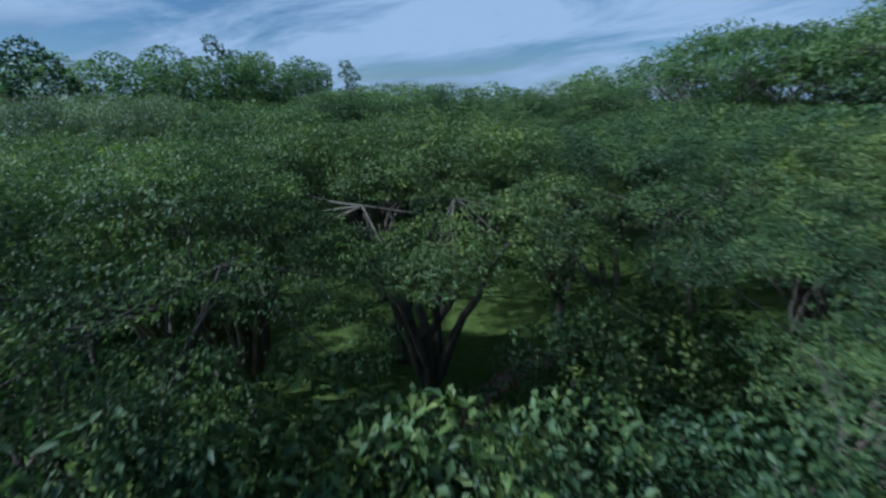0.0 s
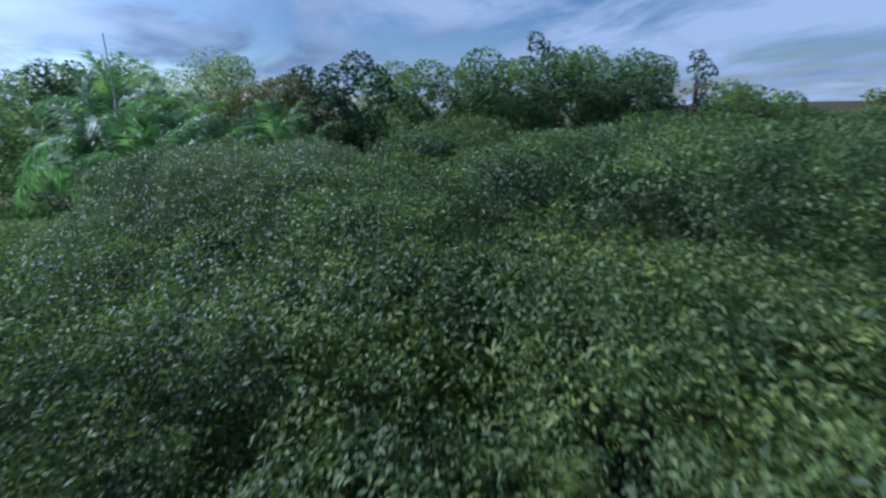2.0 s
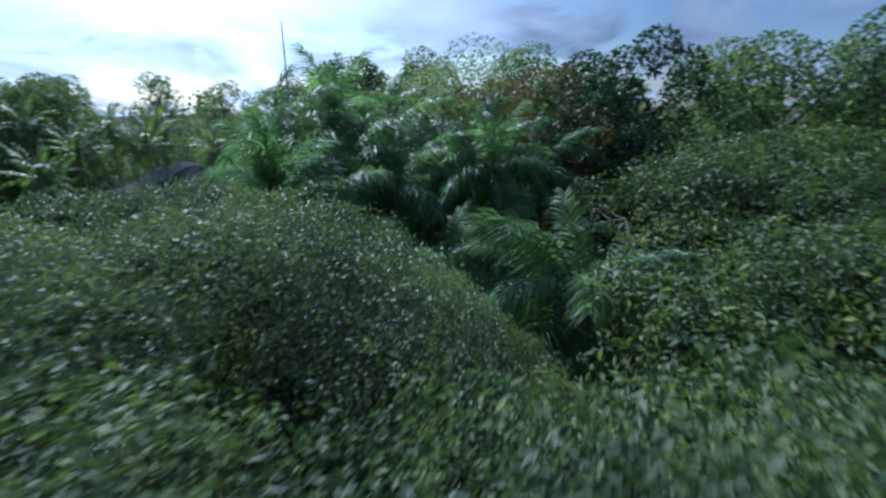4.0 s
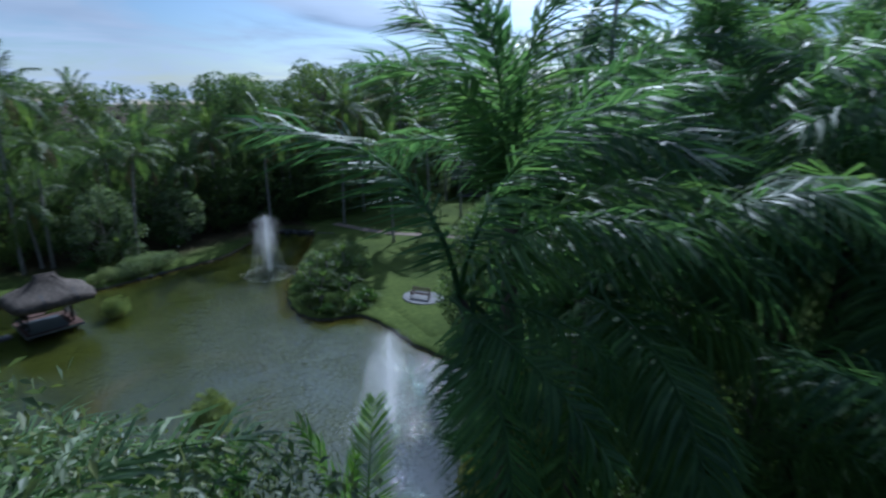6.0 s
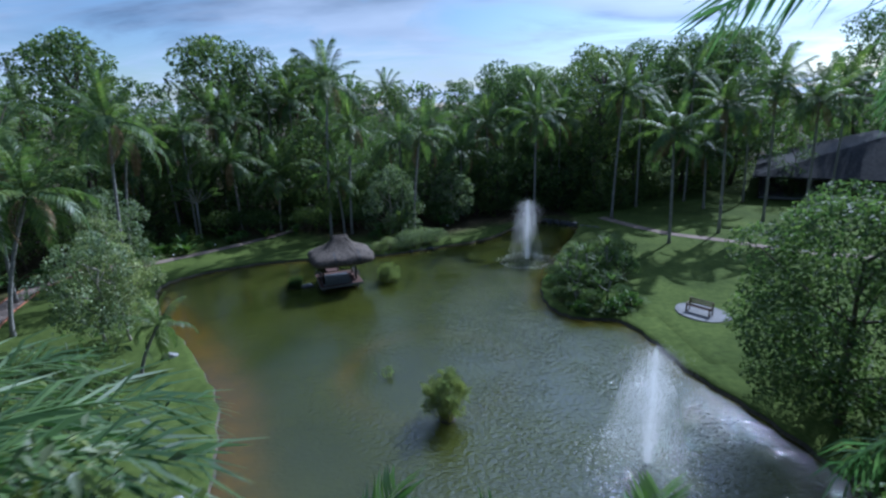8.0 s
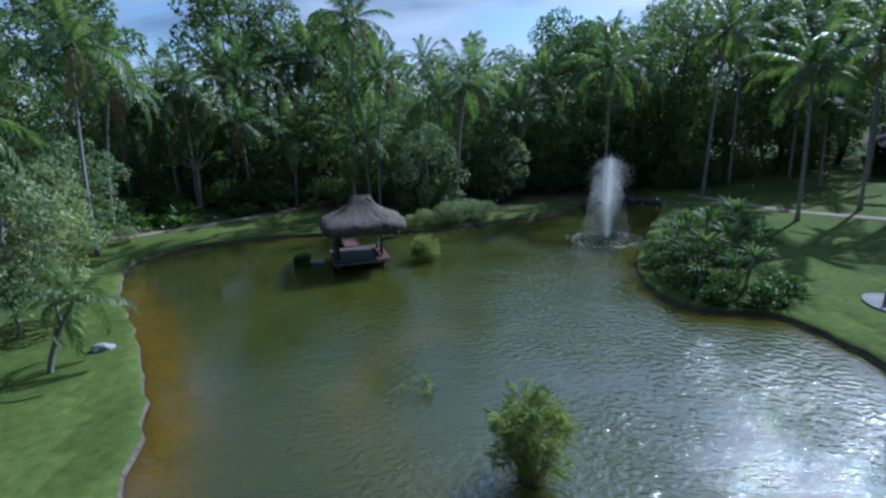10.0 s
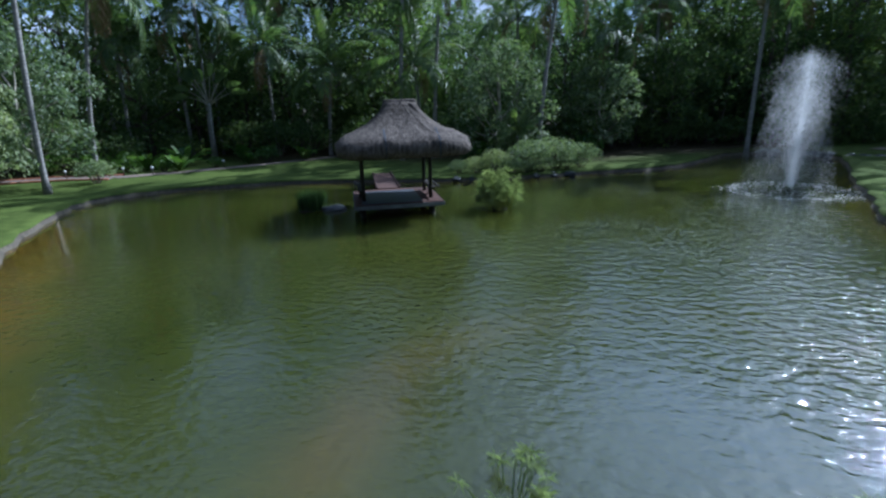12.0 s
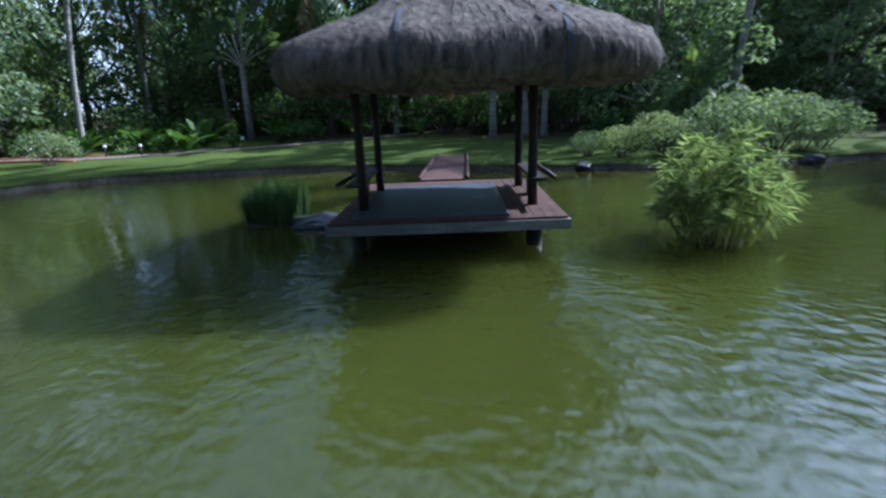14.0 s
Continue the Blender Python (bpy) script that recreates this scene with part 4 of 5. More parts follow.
# ---- fountains ----
def fountain(x, y, h, spread, seed, count, veil):
    rng = np.random.default_rng(seed)
    e = thing("fountain", x, y, 0.0, "white jet of fountain spray falling back into the pond", "fountain", "fountains")
    n = count
    # a jet that widens as it climbs, and a veil of drops that falls back round it
    az = rng.random(n) * 2 * math.pi
    u = rng.random(n)
    q = np.clip(np.abs(rng.normal(size=n)) * 0.5, 0, 1.5)
    fall = rng.random(n) < veil
    z = h * np.where(fall, 0.80 * u, 1 - 0.97 * u**1.25) * (1 - 0.10 * q**2) * (1 + 0.03 * rng.normal(size=n))
    up_r = spread * q * (0.06 + 0.78 * np.clip(z / h, 0, 1) ** 0.8)
    down_r = spread * 0.95 * np.sqrt(rng.random(n)) * (1.1 - 0.55 * u)
    r = np.where(fall, down_r, up_r)
    p = np.column_stack([np.cos(az) * r - np.where(fall, 0.10 * spread, 0), np.sin(az) * r, np.maximum(z, 0) + 0.04])
    s = (0.0022 + 0.0034 * rng.random(n) ** 2)[:, None]
    up = np.array([0, 0, 1.0])
    sd = unit(np.cross(rng.normal(size=(n, 3)), up)) * s
    L = up * s * (8.0 + 10.0 * rng.random((n, 1)))
    vtx = np.stack([p - L, p + sd, p + L, p - sd], 1).reshape(-1, 3)
    i = np.arange(n)[:, None] * 4
    b = Bag()
    b.add(vtx, None, np.vstack([i + np.array([0, 1, 2]), i + np.array([0, 2, 3])]))
    drops = part("spray", b, M_SPRAY, e, "fine white water drops")
    drops["kind"] = "stuff"
    noz = Bag()
    noz.tube([(0, 0, -0.3), (0, 0, 0.06)], [0.12, 0.06], 10)
    part("nozzle", noz, M_DARKWOOD, e)
    foam = Bag()
    m = 800
    rr = np.where(rng.random(m) < 0.5, 1.3 * spread + 0.25 * rng.normal(size=m), spread * 1.3 * np.sqrt(rng.random(m)))
    aa = rng.random(m) * 6.283
    c = np.column_stack([np.cos(aa) * rr, np.sin(aa) * rr, 0.015 + 0.04 * rng.random(m)])
    leaves(foam, c, 0.10, rng, 2.5, None, 0.9, 0.0)
    f = part("foam", foam, M_SPRAY, e, "ring of white splashing foam")
    f["kind"] = "stuff"
    return e


fountain(17.4, 6.2, 6.0, 1.9, 3, 64000, 0.36)
fountain(17.2, -23.6, 5.5, 1.9, 4, 80000, 0.50)


# ---- palms ----
COCONUTS = [
    ((-3.0, 18.8), (-3.4, 18.4, 7.6), 18),
    ((-22.5, -8.1), (-20.3, -6.2, 10.4), 22), ((-24.7, 10.8), (-23.2, 11.8, 13.2), 20), ((-20.6, 3.1), (-19.7, 3.7, 15.0), 20),
    ((-4.3, 17.2), (-3.2, 17.5, 18.2), 20), ((-2.0, 18.3), (-1.2, 18.5, 13.2), 20), ((-11.6, 21.3), (-11.0, 21.5, 7.6), 16),
    ((5.72, 16.0), (6.9, 16.9, 12.0), 15), ((21.0, 21.1), (21.1, 21.1, 13.4), 20), ((31.1, 21.2), (31.7, 21.0, 16.2), 20),
    ((32.8, 8.6), (32.4, 8.8, 12.0), 22), ((39.7, 11.6), (39.2, 11.9, 14.2), 22), ((47.0, 15.3), (46.6, 15.6, 16.2), 22),
    ((48.9, 11.3), (48.6, 11.5, 14.3), 22), ((51.2, 26.4), (50.8, 26.7, 13.2), 20), ((44.3, 23.7), (43.9, 23.9, 8.6), 18),
    ((60.0, 22.0), (60.3, 22.5, 16.0), 20), ((-18.5, 27.1), (-18.2, 27.1, 14.6), 20), ((-15.4, 33.5), (-15.0, 33.5, 16.4), 18),
    ((-11.9, 32.4), (-11.7, 32.4, 16.6), 18), ((-37.2, 16.4), (-37.0, 16.4, 17.0), 20), ((44.3, 29.1), (44.1, 29.1, 17.6), 18),
    ((-21.8, 20.1), (-21.5, 20.1, 13.2), 18), ((-27.6, -1.3), (-26.6, -0.9, 13.0), 20), ((39.0, 42.1), (38.6, 42.1, 18.6), 16), ((-0.7, 64.0), (-0.7, 64.0, 18.5), 14), ((55, 4), (54.5, 4.5, 13.5), 20), ((36.5, 27), (36.2, 27, 15.5), 18),
    ((-8.0, 66.0), (-8.0, 66.0, 18.0), 14), ((-27, 17), (-26.6, 17, 10), 16), ((-24, 20.5), (-24, 20, 12), 16), ((-17, 22.5), (-17, 22, 9.5), 16), ((-6, 27), (-6, 27, 13.4), 16),
    ((4, 25), (4, 24.6, 11), 14), ((8, 28), (8.2, 28, 13), 16), ((12, 26), (12, 25.6, 9.5), 14), ((16, 30), (16, 30, 12.6), 16), ((-20, 26), (-20, 26, 15), 16), ((-31, 20), (-31, 20, 14), 16), ((26, 29), (26, 29, 13), 16),
]
for k, (b0, t0, cnt) in enumerate(COCONUTS):
    palm("coconut_palm", b0, t0, "tall slender coconut palm with arching fronds", "coconut palms", COCO, COCO_DRY, cnt, 0.17, 0.11, 1.14 if k != 5 else 0.9, k, (-40, 75), ground_at(*b0), nuts=k < 16)

GROVE = [
    ((12.4, -39.4), (12.2, -39.6, 15.6), 9, 0.74, (40, 84), ((175, 80, 0.8, 0), (200, 72, 0.75, 0), (40, 60, 0.8, 2), (-20, 40, 0.8, 2), (-60, 20, 0.8, 3))),
    ((13.4, -40.2), (13.2, -40.3, 14.4), 18, 0.92, (-45, 56), ((-27, 32, 0.85, 2),)),
    ((17.0, -36.0), (16.8, -36.0, 17.4), 18, 1.0, (-40, 56), ((205, 30, 0.95, 2),)),
    ((22.5, -36.0), (22.5, -36.0, 18.5), 14, 0.95, (-35, 80), ((200, 80, 0.7, 0), (20, 78, 0.7, 0))),
    ((19.6, -38.6), (19.5, -38.5, 15.9), 18, 1.0, (-40, 56), ()),
    ((18.6, -41.6), (18.6, -41.8, 15.0), 16, 0.95, (-45, 56), ()),
    ((22.2, -41.0), (22.0, -41.0, 15.7), 16, 1.0, (-40, 56), ()),
    ((25.6, -38.2), (25.5, -38.0, 17.3), 16, 1.0, (-38, 56), ()),
    ((20.0, -33.6), (19.8, -33.8, 15.9), 16, 1.0, (-40, 56), ()),
    ((24.6, -44.6), (24.5, -44.5, 15.6), 16, 1.0, (-40, 56), ()),
    ((22.6, -46.4), (22.4, -46.2, 15.6), 13, 0.9, (-10, 82), ()),
    ((35.2, -48.4), (35.0, -48.4, 17.1), 16, 1.0, (-35, 56), ()),
    ((29.2, -36.0), (29.0, -36.0, 18.1), 14, 1.0, (-38, 56), ()),
    ((28.6, -41.2), (28.5, -41.0, 16.5), 14, 1.0, (-38, 56), ()),
    ((27.2, -47.6), (27.0, -47.5, 15.2), 14, 1.0, (-38, 56), ()),
    ((31.6, -50.2), (31.6, -50.0, 15.3), 14, 1.0, (-38, 56), ()),
    ((16.2, -45.6), (15.8, -45.4, 11.9), 13, 0.95, (-30, 56), ((165, 40, 0.85, 2),)),
    ((18.4, -48.8), (18.2, -48.6, 11.8), 13, 0.95, (-30, 56), ()),
    ((13.6, -52.0), (13.3, -51.7, 12.4), 13, 1.0, (-30, 56), ((118, 62, 1.05, 2), (95, 48, 1.0, 3), (150, 30, 1.0, 2), (70, 40, 0.95, 2))),
    ((33.0, -42.0), (33.0, -42.0, 17.7), 13, 1.0, (-38, 56), ()),
    ((26.0, -33.0), (26.0, -33.0, 16.1), 13, 1.0, (-38, 56), ()),
    ((15.2, -41.8), (15.2, -41.8, 11.2), 11, 0.9, (-38, 56), ()),
    ((16.6, -38.4), (16.6, -38.4, 11.4), 11, 0.9, (-38, 56), ()),
    ((14.4, -38.2), (14.4, -38.2, 12.2), 11, 0.85, (-40, 56), ()),
    ((20.6, -44.0), (20.6, -44.0, 12.0), 11, 0.9, (-38, 56), ()),
    ((23.6, -38.6), (23.6, -38.6, 12.6), 11, 0.9, (-38, 56), ()),
    ((26.4, -42.4), (26.4, -42.4, 12.6), 11, 0.9, (-38, 56), ()),
    ((13.0, -46.4), (13.0, -46.4, 8.6), 11, 0.85, (-30, 56), ()),
    ((30.0, -45.0), (30.0, -45.0, 13.4), 11, 0.95, (-38, 56), ()),
    ((-17.6, -36.6), (-17.6, -36.4, 8.0), 10, 0.75, (-30, 56), ()),
]
for k, (b0, t0, cnt, sz, fan, more) in enumerate(GROVE):
    palm("feather_palm", b0, t0, "tall palm with long dark glossy plume fronds", "palm grove", PLUME, COCO_DRY if k in (4, 6, 8) else None, cnt, 0.2, 0.13, sz, 50 + k, fan, ground_at(*b0), bare={1: (88, 215, 90), 2: (95, 195, 90), 8: (90, 195, 90), 23: (60, 215, 90)}.get(k), bark=M_BARK, extra=more)
palm("feather_palm", (13.4, -41.6), (10.2, -41.2, 15.3), "leaning palm with one tall arching frond over the pond", "palm grove", PLUME, None, 18, 0.16, 0.06, 0.56, 86, (-72, 0), ground_at(13.4, -41.6), bare=(2, 226, 20), bark=M_BARK, extra=((153, 66, 0.60, 2), (-40, 40, 0.62, 1), (285, 40, 0.55, 1), (310, 66, 0.6, 1)))
palm("feather_palm", (5.4, -43.4), (5.2, -43.1, 14.2), "palm with one arching frond standing out of a tree", "palm grove", PLUME, None, 0, 0.2, 0.13, 0.6, 87, (-50, 0), ground_at(5.4, -43.4), bark=M_BARK, extra=((31, 36, 0.70, 3), (150, 30, 0.6, 2), (205, 20, 0.55, 2), (100, 10, 0.55, 3)))
palm("feather_palm", (4.2, -40.4), (4.3, -40.2, 12.5), "palm with dense dark fronds arching down to the lawn", "palm grove", PLUME, None, 4, 0.2, 0.13, 0.5, 88, (-50, 10), ground_at(4.2, -40.4), bark=M_BARK, extra=((27, 49, 0.64, 3), (50, 44, 0.66, 3), (74, 50, 0.62, 3), (112, 50, 0.6, 2), (165, 50, 0.6, 2)))
for k, (b0, t0) in enumerate((((7.2, -39.8), (7.2, -39.9, 10.4)), ((9.3, -39.9), (9.3, -40.0, 10.3)))):
    palm("young_palm", b0, t0, "young palm with upright light green fronds", "palm grove", PLUME_YOUNG, None, 5, 0.12, 0.09, 0.78, 90 + k, (40, 82), ground_at(*b0))
palm("young_palm", (-9.9, -14.2), (-8.7, -13.5, 3.2), "small leaning palm with drooping fronds on the lawn", "palm grove", COCO, None, 13, 0.12, 0.09, 0.55, 97, (-35, 70), ground_at(-9.9, -14.2))
palm("young_palm", (4.4, 15.6), (4.3, 15.4, 2.3), "small palm with arching fronds on the bank", "palm grove", COCO, None, 14, 0.12, 0.09, 0.55, 99, (-20, 75), ground_at(4.4, 15.6))


# ---- orchard ----
def orchard():
    near = [spreading_tree(200 + i, 6.6 + 0.4 * (i % 2), 12.6 + 0.5 * (i % 3), 0.094, 140) for i in range(3)]
    far = [spreading_tree(210 + i, 6.6 + 0.4 * (i % 2), 12.6 + 0.5 * (i % 3), 0.24, 15, spray=5) for i in range(3)]
    rng = np.random.default_rng(77)
    by_walk = [(-11.4, -51.2, 1.24, 0), (-3.4, -47.2, 1.24, 70), (-5.2, -57.0, 1.26, 200), (-18.8, -58.6, 1.20, 120), (-27.6, -54.0, 1.0, 30), (-8.6, -39.0, 1.14, 250),
               (2.6, -49.2, 1.02, 160), (-29.6, -58.0, 1.16, 80), (-12.4, -65.6, 1.24, 20), (3.0, -64.6, 1.24, 140), (-32.0, -42.0, 1.06, 220)]
    beyond = []
    for i in range(9):
        for j in range(6):
            x = -46 + i * 10.2 + (j % 2) * 5.1 + rng.normal() * 0.9
            y = -66 - j * 8.4 + rng.normal() * 0.9
            s, turn = 1.08 + 0.14 * rng.random(), rng.random() * 360
            if x > 33 - 0.1 * (y + 66) or min(np.hypot(x - t[0], y - t[1]) for t in by_walk) < 7.0:
                continue
            beyond.append((x, y, s, turn))
    beyond += [(13.0, -58.6, 1.16, 10), (22.5, -57.5, 1.2, 90), (28.5, -62.0, 1.24, 200), (-38.5, -50.0, 1.14, 40), (-41.0, -60.0, 1.2, 300), (-12.0, -31.5, 1.02, 110), (-3.6, -37.6, 1.02, 20), (-41.0, -40.0, 1.1, 0)]
    set_copies(near, by_walk)
    fine = spreading_tree(205, 6.6, 13.1, 0.086, 260, L_TUFT)
    set_copies([fine], [(1.7, -45.5, 1.29, 300)], wide=0.80)
    set_copies([fine], [(5.2, -47.4, 1.11, 80)], wide=0.66)
    set_copies(far, beyond)
    retire(near + far + [fine])


orchard()


# ---- woods ----
def woods():
    rng = np.random.default_rng(8)
    tall = [broad_tree(300 + i, 5.0 + i % 3, 20.0, 0.36, 9.6, base=0.18, lobes_n=38) for i in range(4)]
    skyline = [broad_tree(310 + i, 6.0 + i % 3, 20.0, 1.0, 1.05, base=0.1) for i in range(4)]
    mid = [broad_tree(320 + i, 3.6 + 0.4 * i, 11.0, 0.29, 9.5, base=0.08, lobes_n=32, label="dense leafy tree at the edge of the lawn") for i in range(4)]
    # the last five are unseen trees, added behind the start to cast shade
    big = [(-40, 21, 0.92), (-33, 27, 0.62), (-27, 30, 0.6), (-18, 36, 1.24), (-9, 37, 1.1), (-2, 40, 0.66), (4.5, 43, 0.64), (9.6, 38, 0.70), (15, 42, 0.85), (19, 37, 1.05), (24, 38, 0.98), (28, 44, 1.0), (33, 34, 1.18), (36, 46, 1.2),
           (41, 38, 1.15), (47, 36, 1.2), (52, 37, 1.28), (57, 40, 1.3), (64, 52, 1.3), (78, 42, 1.3), (76, 22, 1.2), (-34, 8, 0.9), (-39, -4, 0.95), (-36, -16, 0.9), (-46, 12, 1.0), (-31, 41, 0.72), (-44, 36, 0.75), (2, 60, 0.98), (14, 60, 1.02), (-6, 62, 0.95), (26, 58, 1.1), (-12, 54, 1.15), (-26, 54, 1.2), (40, 56, 1.15), (54, 52, 1.2), (-52, 28, 1.1), (80, 28, 1.1), (84, 10, 1.1), (-44, -26, 0.8), (-50, -26, 0.82), (-57, -25, 0.85), (-62, -31, 0.7), (-65, -38, 0.7)]
    set_copies(tall, [(x, y, s * (0.97 + 0.06 * rng.random()), rng.random() * 360) for x, y, s in big])
    low = [(-30, 15), (-27, 19), (-24.5, 22.5), (-21, 25), (-16.5, 25), (-13.5, 29), (-9, 27), (-6.5, 25.5), (-4, 29), (1.0, 26), (3.2, 30), (8.5, 26), (11.7, 28.3), (13, 33), (17, 27.5), (20, 31), (24.5, 29), (28, 30), (22, 34), (-33, 2), (-31, -8), (-29, -14.5), (-34, -22), (-28, 8.5), (31, 28), (-25, -22), (27, 34), (38, 32), (58, 27)]
    back = [broad_tree(330 + i, 4.4, 9.0, 0.5, 4.5, None, 0.02, 22, "leafy tree deep in the wood") for i in range(2)]
    set_copies(back, [(-44 + 5.2 * k + rng.normal(), 36 + 7 * (k % 3) + rng.normal(), 0.9 + 0.35 * rng.random(), rng.random() * 360) for k in range(20)])
    set_copies(back, [(29, 25.5, 0.34, 0), (31.5, 26.0, 0.38, 50), (34.4, 27.2, 0.35, 90), (37, 29, 0.4, 10), (41, 33, 0.6, 20), (33, 31, 0.6, 70)])
    set_copies(back, [(-40 + 3.1 * k + rng.normal() * 0.6, 25.5 + 0.25 * abs(k - 8) + 2.5 * (k % 2), 0.6 + 0.3 * rng.random(), rng.random() * 360) for k in range(24)])
    set_copies(back, [(-37, 13, 0.8, 0), (-40, 9, 0.9, 50), (-42, 16, 0.9, 90), (-37, 5, 0.8, 140), (-43, 2, 1.0, 200), (-38, -4, 0.8, 20), (-45, 22, 0.9, 70)])
    set_copies(back, [(74, 48, 1.4, 0), (66, 57, 1.4, 60), (82, 45, 1.3, 90), (59, 47, 1.2, 20)])
    crown = [broad_tree(340 + i, 5.2, 20.0, 0.46, 7.0, base=0.58, lobes_n=30, label="tall tree with a rounded crown above the wood") for i in range(2)]
    set_copies(crown, [(-38.0, 26.5, 1.24, 0), (-22.8, 34.0, 1.24, 80), (-11.0, 40.0, 1.10, 150)])
    ring = []
    for k in range(84):
        a = k / 84 * 6.2832
        r = 118 + 16 * (k % 3) + 5 * rng.random()
        ring.append((5 + math.cos(a) * r, -25 + math.sin(a) * r, 0.95 + 0.25 * rng.random(), rng.random() * 360))
    set_copies(skyline, ring)
    set_copies(mid, [(x, y, 0.75 + 0.5 * rng.random(), rng.random() * 360) for x, y in low])
    retire(tall + mid + skyline + back + crown)


woods()


def southern_trees():
    rng = np.random.default_rng(18)
    dark = broad_tree(350, 5.5, 20.0, 0.40, 12, L_DARK, 0.2, label="tall dark glossy tree above the palms")
    rust = broad_tree(351, 6.0, 18.0, 0.28, 14, L_BROWN, 0.3, label="broad tree with rusty brown seed heads")
    feath = broad_tree(352, 6.0, 21.0, 0.28, 6, L_PALE, 0.45, label="airy feathery tree against the sky")
    full = [broad_tree(353 + i, 6.5, 21.0, 0.36, 10.5, None, 0.12, 44) for i in range(3)]
    flat = [spreading_tree(360, 8.5, 15.5, 0.28, 13, L_FOREST), spreading_tree(361, 7.5, 14.0, 0.28, 13, L_FOREST)]
    set_copies([dark], [(36.4, -53.4, 1.19, 20), (40.0, -49.4, 1.14, 140)])
    set_copies([rust], [(30.6, -43.6, 1.10, 0), (34.6, -46.0, 1.16, 90)])
    set_copies([feath], [(38.0, -40.6, 1.10, 0), (45, -34, 1.05, 120)])
    set_copies(full, [(38, -69, 1.12, 0), (37, -77, 1.14, 100), (41, -83, 1.16, 40), (34, -86, 1.10, 200), (26, -100, 0.86, 300), (12, -108, 0.8, 20), (48, -60, 1.1, 70), (92, -14, 1.22, 10), (104, 2, 1.22, 60), (60, -40, 1.2, 160), (98, 22, 1.18, 40), (110, 14, 1.25, 150), (46, -24, 1.12, 230), (54, -30, 1.2, 310), (37, -62, 1.08, 15), (44, -76, 1.1, 75), (40, -90, 1.1, 130), (30, -97, 0.92, 260), (17, -105, 0.8, 45), (6, -109, 0.78, 33), (-7, -104, 0.86, 21), (-20, -106, 0.9, 14), (-36, -106, 0.88, 90), (-46, -102, 0.92, 160), (44, -71, 0.95, 100), (-1, -106, 0.98, 10), (-14, -104, 0.95, 80), (50, -48, 1.05, 220), (-28, -108, 0.95, 50), (74, -16, 1.05, 90), (70, -34, 1.0, 190)])
    set_copies(flat, [(-20, -98, 1.45, 0), (-29, -97, 1.5, 90), (-38, -94, 1.55, 40), (-46, -88, 1.55, 10), (-54, -80, 1.5, 120), (65, -6, 1.55, 60)])
    near = broad_tree(370, 4.5, 16.0, 0.34, 18, L_FOREST, 0.2, label="leafy tree with large light green leaves")
    set_copies([near], [(-41.0, -52.0, 1.25, 0), (-45, -46, 1.2, 90)])
    con = broad_tree(371, 2.6, 27.0, 0.4, 10, L_DARK, 0.3, 30, label="tall dark conical tree on the skyline")
    set_copies([con], [(39.0, -76.2, 1.0, 0), (29.2, -90.6, 0.88, 50), (39.5, -29.0, 0.90, 20), (36.8, -27.4, 0.88, 70)])
    retire([dark, rust, feath, near, con] + full + flat)


southern_trees()


def understory():
    rng = np.random.default_rng(61)
    low = [broad_tree(380 + i, 3.0, 7.0, 0.30, 11, L_FOREST, 0.06, 20, "dark leafy undergrowth tree beneath the palms") for i in range(2)]
    spots = [(18.4, -35.6), (20.6, -36.6), (22.6, -40), (18, -40.0), (25.5, -34.6), (16.4, -40.6), (21, -33), (28.5, -37), (24.5, -47), (19.6, -44.4), (29.5, -43), (16.6, -47.6), (32, -38), (27, -49), (22, -49), (14.4, -49.4), (35, -46), (33, -33.4), (17.5, -52.5), (11.4, -54.6)]
    set_copies(low, [(x, y, 0.75 + 0.4 * rng.random(), rng.random() * 360) for x, y in spots])
    orch = [broad_tree(384 + i, 2.9, 6.4, 0.20, 26, L_ORCHARD, 0.08, 20, "small leafy tree below the tall orchard crowns") for i in range(2)]
    set_copies(orch, [(-19.2, -39.0, 1.36, 0), (-15.6, -38.6, 1.5, 60), (-17.4, -40.6, 1.25, 200), (-21.4, -39.8, 1.15, 120), (-22.6, -41.2, 1.2, 100), (-18.3, -50.6, 1.3, 95), (-20.4, -53.6, 1.3, 190), (-22.1, -56.6, 1.3, 280), (-18.5, -55.2, 1.25, 60), (-18.8, -41.2, 1.55, 40), (-20.4, -42.4, 1.45, 140), (-16.6, -40.2, 1.5, 250), (-12.1, -39.4, 1.35, 30), (-14.6, -41.0, 1.3, 80), (-17.2, -42.8, 1.15, 150), (-9.4, -41.4, 1.3, 10), (-13.6, -35.0, 1.75, 20), (-17.4, -34.0, 1.45, 70)])
    # the dark leaf colour here stands in for deep shade below the crowns
    shade = [broad_tree(388, 3.0, 7.0, 0.24, 18, L_DARK, 0.06, 22, "undergrowth tree beneath the orchard, leaves coloured dark for shade")]
    set_copies(shade, [(-25.4, -45.8, 1.2, 100), (-23.4, -47.0, 1.1, 300), (-26.6, -48.6, 1.2, 30), (-28.6, -42.6, 1.25, 0), (-30.6, -39.6, 1.65, 60), (-31.0, -44.0, 1.6, 160), (-19.8, -33.0, 1.0, 200), (-20.2, -36.6, 1.05, 40)])
    retire(low + orch + shade)


understory()


